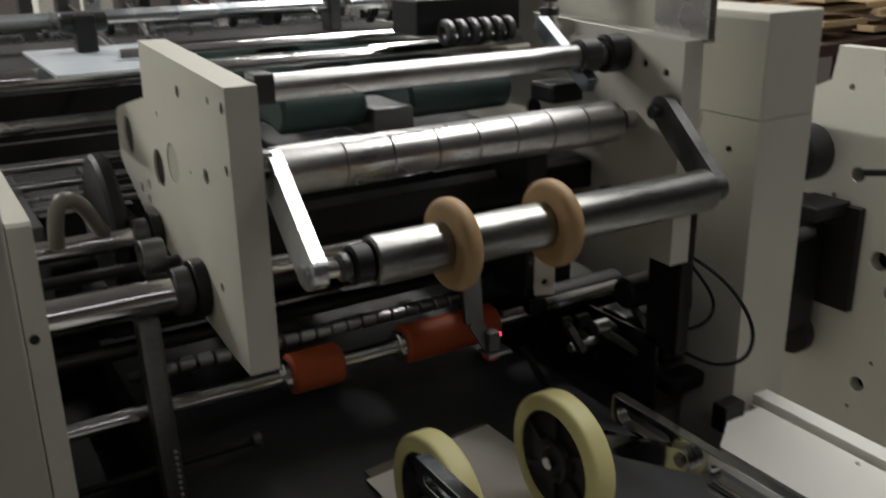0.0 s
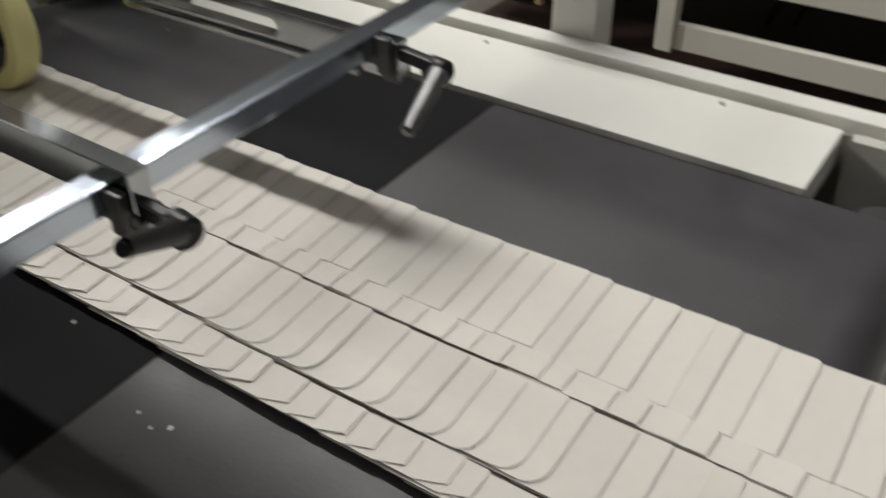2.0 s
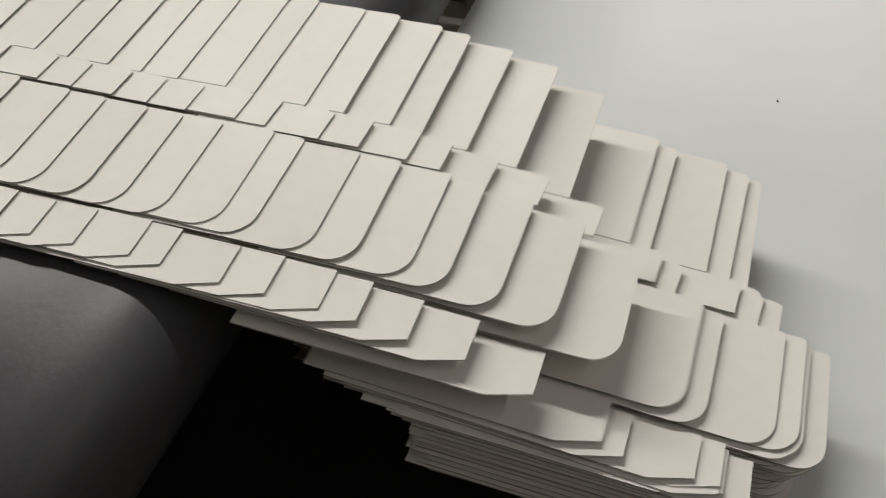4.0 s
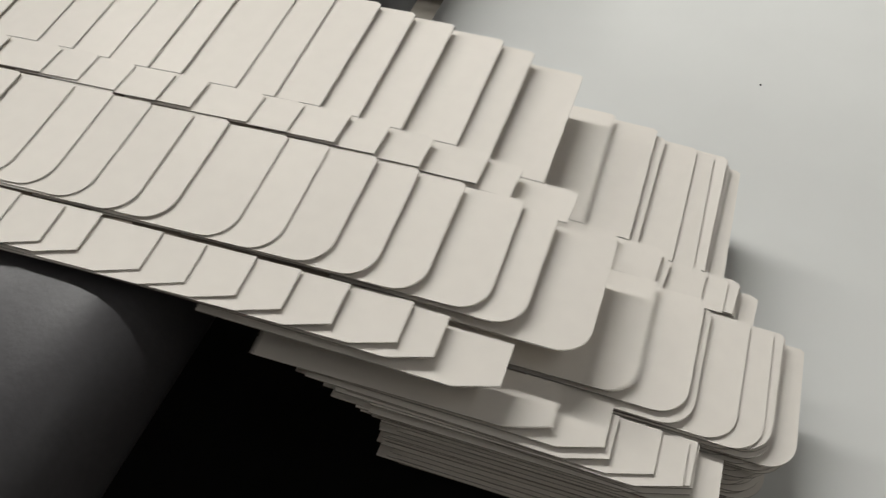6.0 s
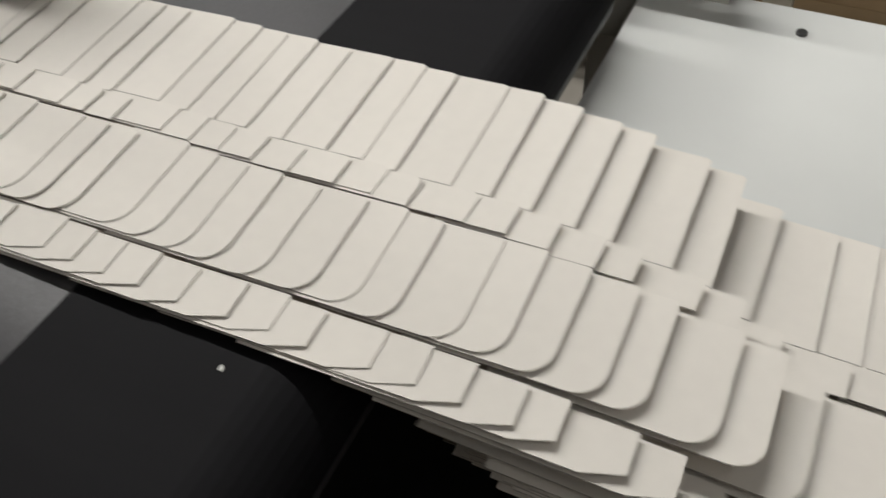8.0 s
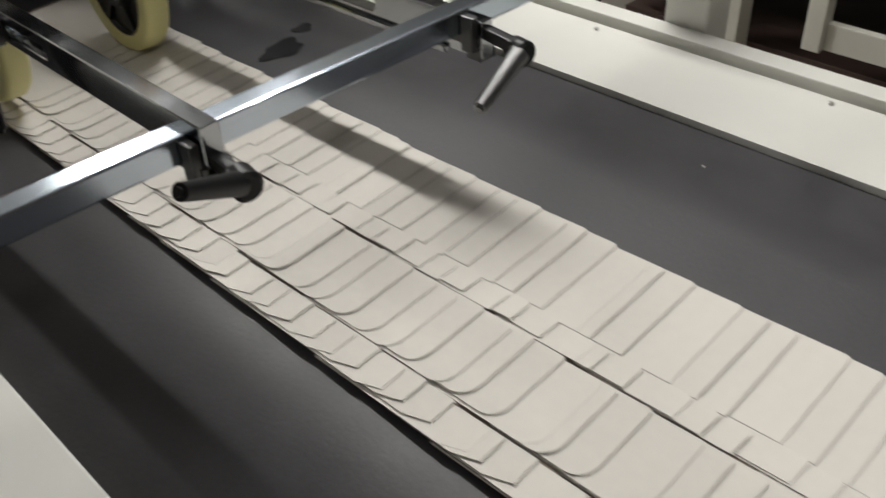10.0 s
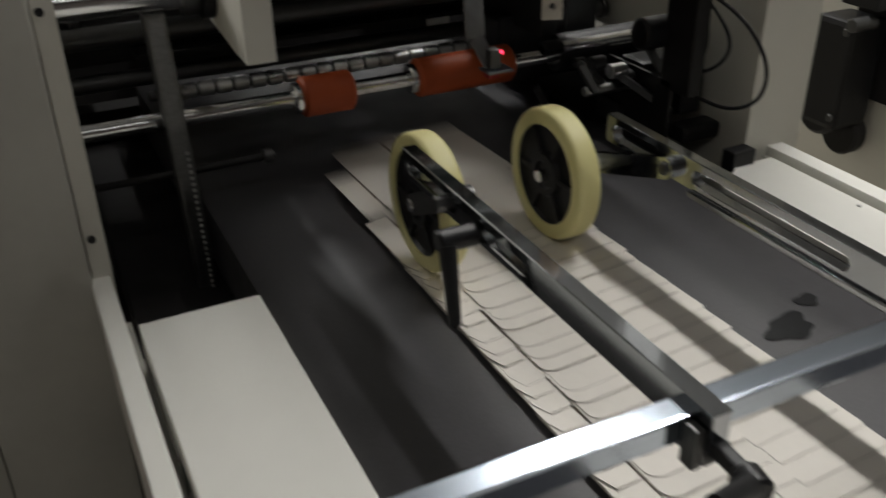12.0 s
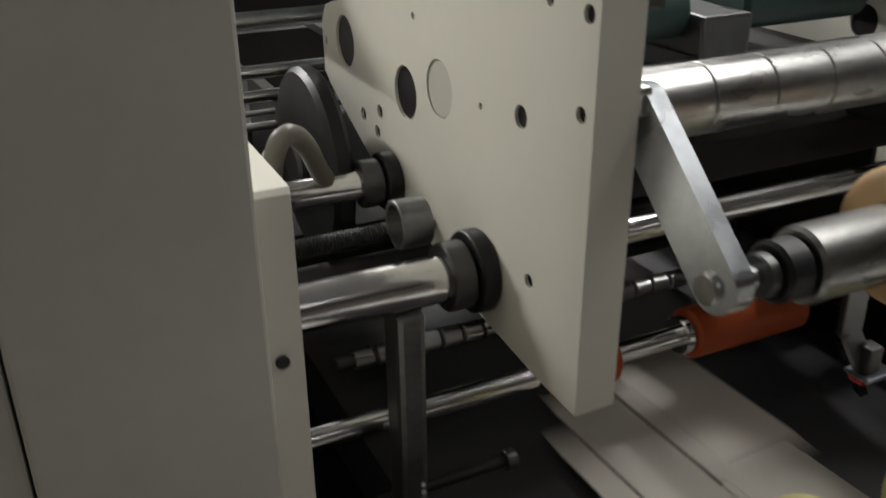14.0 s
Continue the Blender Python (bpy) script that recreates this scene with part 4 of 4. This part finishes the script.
def upstream_unit():
    """The next unit up the line, seen over the head."""
    rng = random.Random(3)
    u = thing("upstream_unit", "next machine unit with steel shafts and clamped guide fingers", "machine")
    for x0, x1, r, y, z in ((-0.1, 1.3, 0.012, 1.55, 1.215), (-0.1, 1.3, 0.010, 1.75, 1.19), (-0.1, 1.3, 0.014, 1.95, 1.16), (0.0, 1.3, 0.010, 1.4, 1.14), (-0.1, 1.3, 0.02, 2.3, 1.13)):
        part("shaft", rod(x0, x1, r, y, z, 0.001, 24), PLATED, u, "polished shaft", True)
    for k in range(20):
        x = 0.0 + 0.06 * k + rng.uniform(-0.02, 0.02)
        y = rng.choice((1.55, 1.75, 1.95))
        part("guide_finger", block(x, x + 0.022, y - 0.02, y + 0.02, 1.17, 1.235 + rng.uniform(0, 0.04), 0.003), rng.choice((BLACK, STEEL, DARKSTEEL)), u, "clamped guide finger")
        part("finger_knob", rod(x - 0.01, x + 0.032, 0.009, y, 1.25, 0.002, 16), rng.choice((BLACK, CHROME)), u, "", True)
        part("clamp_ring", rod(x + 0.03, x + 0.042, 0.022, y, {1.55: 1.215, 1.75: 1.19, 1.95: 1.16}[y], 0.002, 24), rng.choice((STEEL, BLACK, CHROME)), u, "", True)
        if k % 2:
            part("guide_rod", beam_between((x + 0.01, y + 0.02, 1.24), (x + rng.uniform(-0.03, 0.05), y - 0.22, 1.17 + rng.uniform(0, 0.03)), 0.008, 0.008), rng.choice((CHROME, DARKSTEEL, STEEL)), u, "thin steel guide rod")
    part("side_frame", block(-0.14, -0.11, 1.3, 2.6, 0.0, 1.1, 0.002), PAINT, u)
    part("side_frame", block(1.30, 1.33, 1.35, 2.6, 0.0, 1.22, 0.002), PAINT, u)
    part("bed", block(-0.11, 1.30, 1.78, 2.6, 0.3, 1.09, 0.002), IRON_AND_DARK, u)
    s = thing("acrylic_guard", "clear acrylic guard sheet over the shafts", "guard")
    part("sheet", block(0.195, 0.345, 1.04, 1.29, 1.196, 1.2, 0.001), SHEEN_ACRYLIC, s, "acrylic sheet coloured pale for its sheen")
    part("hinge", block(0.25, 0.275, 1.22, 1.25, 1.2002, 1.245, 0.003), BLACK, s, "black hinge block")
    part("hinge_knob", rod(0.235, 0.29, 0.012, 1.235, 1.235, 0.002, 16), BLACK, s, "", True)
    n = thing("threaded_spindle", "dark threaded spindle with stacked nuts standing on the far plate", "spindle")
    for k, (r, h0, h1) in enumerate(((0.005, 1.2, 1.315), (0.011, 1.243, 1.252), (0.009, 1.258, 1.27), (0.012, 1.29, 1.31))):
        part("spindle" if k == 0 else "nut", rod(h0, h1, r, 0, 0, 0.001, 16), (STEEL, DARKSTEEL, ARM, DARKSTEEL)[k], n, "", True).matrix_basis = pose(0.69, 0.86, 0, 0, -90, 0)
    for x, y, z, w, h, mat, lab, kind in ((0.655, 2.7, 0.9, 0.2, 0.215, RED, "red enamelled control box", "control box"), (1.07, 2.7, 1.0, 0.12, 0.5, PAINT, "cream enamelled pillar", "pillar"), (0.42, 2.75, 0.95, 0.05, 0.5, PAINT, "cream enamelled pillar", "pillar"), (0.565, 2.78, 0.95, 0.055, 0.5, GREYPAINT, "grey enamelled pillar", "pillar"), (1.22, 2.75, 1.0, 0.3, 0.26, BROWN, "dark brown machine housing", "housing"), (0.88, 2.9, 1.0, 0.2, 0.3, BROWN, "dark brown machine housing", "housing")):
        b = thing(kind.replace(" ", "_"), lab, kind)
        part("body", block(x, x + w, y, y + 0.2, 0.0, z + h, 0.006), mat, b)


upstream_unit()

# ---- second machine beside it ----


def second_machine():
    m = thing("neighbouring_machine", "second cream folding machine standing alongside", "machine")
    X = 1.72
    holes = [(1.086, 0.390, 0.017), (1.076, 0.676, 0.021), (1.036, 0.615, 0.02), (1.15, 0.845, 0.016), (1.2, 0.79, 0.006), (1.06, 0.45, 0.005), (1.1, 0.33, 0.005), (1.19, 1.02, 0.007), (1.01, 0.88, 0.016)]
    part("side_frame", plate_yz(X, X + 0.03, [(0.965, 0.0), (0.955, 0.65), (0.93, 0.9), (0.93, 1.02), (1.12, 1.045), (1.13, 1.10), (1.23, 1.10), (1.24, 1.03), (1.30, 1.0), (1.7, 1.0), (1.7, 0.0)], holes), PAINT, m, "cream side frame with bored holes")
    part("frame_back", block(X + 0.05, X + 0.07, 0.98, 1.7, 0.0, 0.95, 0), IRON_AND_DARK, m)
    for y, z in ((0.94, 0.625), (0.945, 0.598), (0.434, 0.628), (0.434, 0.585)):
        x = X - 0.0205 if y > 0.5 else X - 0.0555
        part("bolt", rod(x - 0.006, x, 0.0065, y, z, 0.001, 12), BLACK, m, "black bolt head")
    part("long_beam", block(X - 0.02, X + 0.02, -1.6, 0.955, 0.572, 0.643, 0.002), PAINT, m, "cream long beam")
    part("side_panel", block(X + 0.03, X + 0.13, -1.6, 0.80, 0.615, 0.648, 0.002), PANEL, m, "white side panel")
    part("belt", block(X + 0.131, X + 0.8, -1.6, 1.2, 0.56, 0.628, 0.01), BLUEBELT, m, "blue-grey belt")
    part("post", block(X - 0.055, X - 0.021, 0.417, 0.450, 0.446, 1.15, 0.002), PAINT, m, "cream post")
    part("post", block(X - 0.055, X - 0.021, -0.45, -0.405, 0.0, 1.15, 0.002), PAINT, m, "cream post")
    part("low_beam", block(X - 0.04, X - 0.022, -1.6, 0.4165, 0.448, 0.498, 0.002), PAINT, m, "cream lower beam")
    for y in (0.6, -0.2, -1.0):
        part("leg", block(X - 0.01, X + 0.04, y, y + 0.05, 0.0, 0.572, 0.002), PAINT, m)
    part("upper_shaft", rod(X + 0.03, X + 0.75, 0.018, 1.05, 0.95, 0.002, 24), CHROME, m, "", True)
    part("bearing_block", block(X + 0.03, X + 0.10, 0.95, 1.05, 0.9, 1.02, 0.008), PAINT, m)
    for x in (2.0, 2.16):
        w = part("wheel", lathe_x([(x - 0.012, 0.016), (x - 0.012, 0.05), (x + 0.012, 0.05), (x + 0.012, 0.016)], 0.822, 0.712, 40), BLACK, m, "", True)
        part("tyre", ring(x - 0.018, x + 0.018, 0.05, 0.074, 0.822, 0.712, 0.006), TYRE, w, "cream yellow tyre", True)
    part("bench_slot", beam_between((X + 0.2, 1.15, 0.6305), (X + 0.75, 0.55, 0.6305), 0.035, 0.004), IRON_AND_DARK, m, "dark gap in the belt bed")
    for k in range(5):
        y = 0.98 + 0.05 * k
        part("dark_roller", rod(X + 0.035, X + 0.74, 0.018 + 0.004 * (k % 2), y, 0.66 + 0.045 * k, 0.002, 20), IRON_AND_DARK if k % 2 else BLACK, m, "oily dark roller", True)
    part("clamp_plate", block(X + 0.43, X + 0.62, 0.70, 0.715, 0.745, 0.775, 0.002), STEEL, m, "pale steel clamp plate")
    for x, y in ((X + 0.33, 0.35), (X + 0.36, 0.30)):
        part("strut", beam_between((x, y, 0.38), (x + 0.03, y - 0.06, 0.57), 0.012, 0.012), BLACK, m, "thin black strut")
    part("hanging_motor", rod(X + 0.06, X + 0.22, 0.055, 0.80, 0.50, 0.006, 28), BROWN, m, "dark brown motor under the beam", True)
    part("motor_cap", rod(X + 0.045, X + 0.0595, 0.02, 0.79, 0.505, 0.003, 20), CHROME, m, "bright motor cap", True)
    part("bracket_plate", block(X + 0.03, X + 0.045, 0.74, 0.755, 0.44, 0.57, 0.001), KRAFT, m)
    part("wheel_arm", beam_between((2.22, 0.84, 0.73), (2.05, 0.2, 0.74), 0.025, 0.03), ARM, m)
    part("wheel_arm", beam_between((2.05, 0.83, 0.73), (1.95, 0.2, 0.74), 0.025, 0.03), ARM, m)
    d = thing("drive_motor", "black drive motor bolted to the neighbouring frame", "motor")
    part("body", block(1.59, 1.69, 1.19, 1.29, 0.50, 0.73, 0.012), BLACK, d)
    part("gearbox", rod(1.62, 1.70, 0.06, 1.25, 0.88, 0.008, 36), BLACK, d, "round black gearbox", True)
    part("drum", rod(1.60, 1.70, 0.055, 1.25, 0.53, 0.008, 36), BLACK, d, "", True)
    part("bracket", block(1.60, 1.71, 1.15, 1.24, 0.76, 0.79, 0.004), BLACK, d, "black bracket")
    part("shaft_stub", rod(1.56, 1.62, 0.014, 1.17, 0.735, 0.002, 20), DARKSTEEL, d, "", True)
    part("flange", rod(1.665, 1.7, 0.05, 1.235, 0.47, 0.006, 28), IRON_AND_DARK, d, "", True)
    for y, z in ((1.20, 0.71), (1.28, 0.71), (1.20, 0.53), (1.28, 0.53)):
        part("bolt", rod(1.583, 1.59, 0.008, y, z, 0.001, 6), DARKSTEEL, d)
    part("mount", block(1.70, 1.7195, 1.12, 1.28, 0.55, 0.78, 0.002), IRON_AND_DARK, d)
    h = thing("hand_crank", "black crank rod on the neighbouring frame", "crank")
    part("rod", beam_between((1.55, 1.03, 0.90), (1.71, 0.985, 0.885), 0.012, 0.012), BLACK, h)
    part("knob", rod(1.69, 1.7195, 0.018, 0.985, 0.885, 0.003, 20), BLACK, h, "", True)
    rng = random.Random(8)
    for k, (x, y, w, dd, hh, mat, lab, kind) in enumerate((
        (1.9, 0.75, 0.16, 0.16, 0.30, BROWN, "dark brown gear housing under the neighbouring belt", "housing"),
        (1.86, 0.25, 0.3, 0.35, 0.26, BROWN, "dark brown motor box on the floor", "motor box"),
        (1.95, -0.5, 0.4, 0.5, 0.18, KRAFT, "stack of brown board on the floor", "board stack"),
        (1.15, -0.6, 0.4, 0.3, 0.05, KRAFT, "flat stack of brown board on the floor", "board stack"),
        (2.2, 0.7, 0.3, 0.3, 0.35, IRON_AND_DARK, "black drive unit on the floor", "drive unit"),
    )):
        b = thing(kind.replace(" ", "_"), lab, kind)
        if kind == "board stack":
            layers = max(2, round(hh / 0.025))
            for j in range(layers):
                ex, ey = rng.uniform(-0.006, 0.006), rng.uniform(-0.006, 0.006)
                part("board", block(x + ex, x + w + ex, y + ey, y + dd + ey, hh * j / layers, hh * (j + 1) / layers - 0.001, 0.002), mat, b)
        else:
            part("body", block(x, x + w, y, y + dd, 0.0, hh, 0.01), mat, b)
    part("lower_tray", block(X + 0.05, X + 0.75, -1.6, 0.9, 0.36, 0.38, 0.002), BROWN, m)
    for k in range(7):
        b = thing("carton_stack", "loose stack of kraft board on the far machine", "carton stack", "kraft board stacks")
        x, y = 2.3 + 0.22 * (k % 4) + rng.uniform(0, 0.1), 1.75 + 0.3 * (k // 4)
        for j in range(4):
            part("board", block(x, x + 0.2, y, y + 0.16, 1.02 + 0.02 * j, 1.038 + 0.02 * j, 0.002), KRAFT, b).matrix_basis = pose(0, 0, 0, rng.uniform(-1, 1), rng.uniform(-1, 1), 0)
    part("stack_shelf", block(2.2, 3.3, 1.7, 2.3, 0.98, 1.015, 0.002), BROWN, m)
    part("shelf_leg", block(2.7, 2.76, 1.9, 1.96, 0.0, 0.98, 0.002), BROWN, m)


second_machine()


def tube_fixtures():
    # the last two housings are made up to go with the fill lamps
    for x, y, w, d in ((1.58, 2.15, 0.1, 4.2), (-0.3, -1.5, 2.4, 0.1), (-1.0, 4.2, 0.1, 2.0)):
        t = thing("tube_fixture", "unseen white ceiling fixture over a strip of light", "ceiling light")
        part("housing", block(x - w / 2 - 0.03, x + w / 2 + 0.03, y - d / 2, y + d / 2, 3.0, 3.06, 0.004), PANEL, t)
        part("hanger", block(x - 0.01, x + 0.01, y - 0.01, y + 0.01, 3.06, 3.4, 0), STEEL, t)


tube_fixtures()


def motions():
    for ob, rows in STREAM:
        walk(ob, rows if len(rows) > 1 else rows * 2)
    for ob, y0, lift in RIDERS:
        walk(ob, [(0.25 * k, on_belt(y0 - SPEED * 0.25 * k, lift)) for k in range(57)])
    for w in WHEELS:
        walk(w, [(t, pose(0, WHEEL_Y, WHEEL_Z, math.degrees(SPEED / WHEEL_R) * t, 0, 0)) for t in range(15)])


motions()
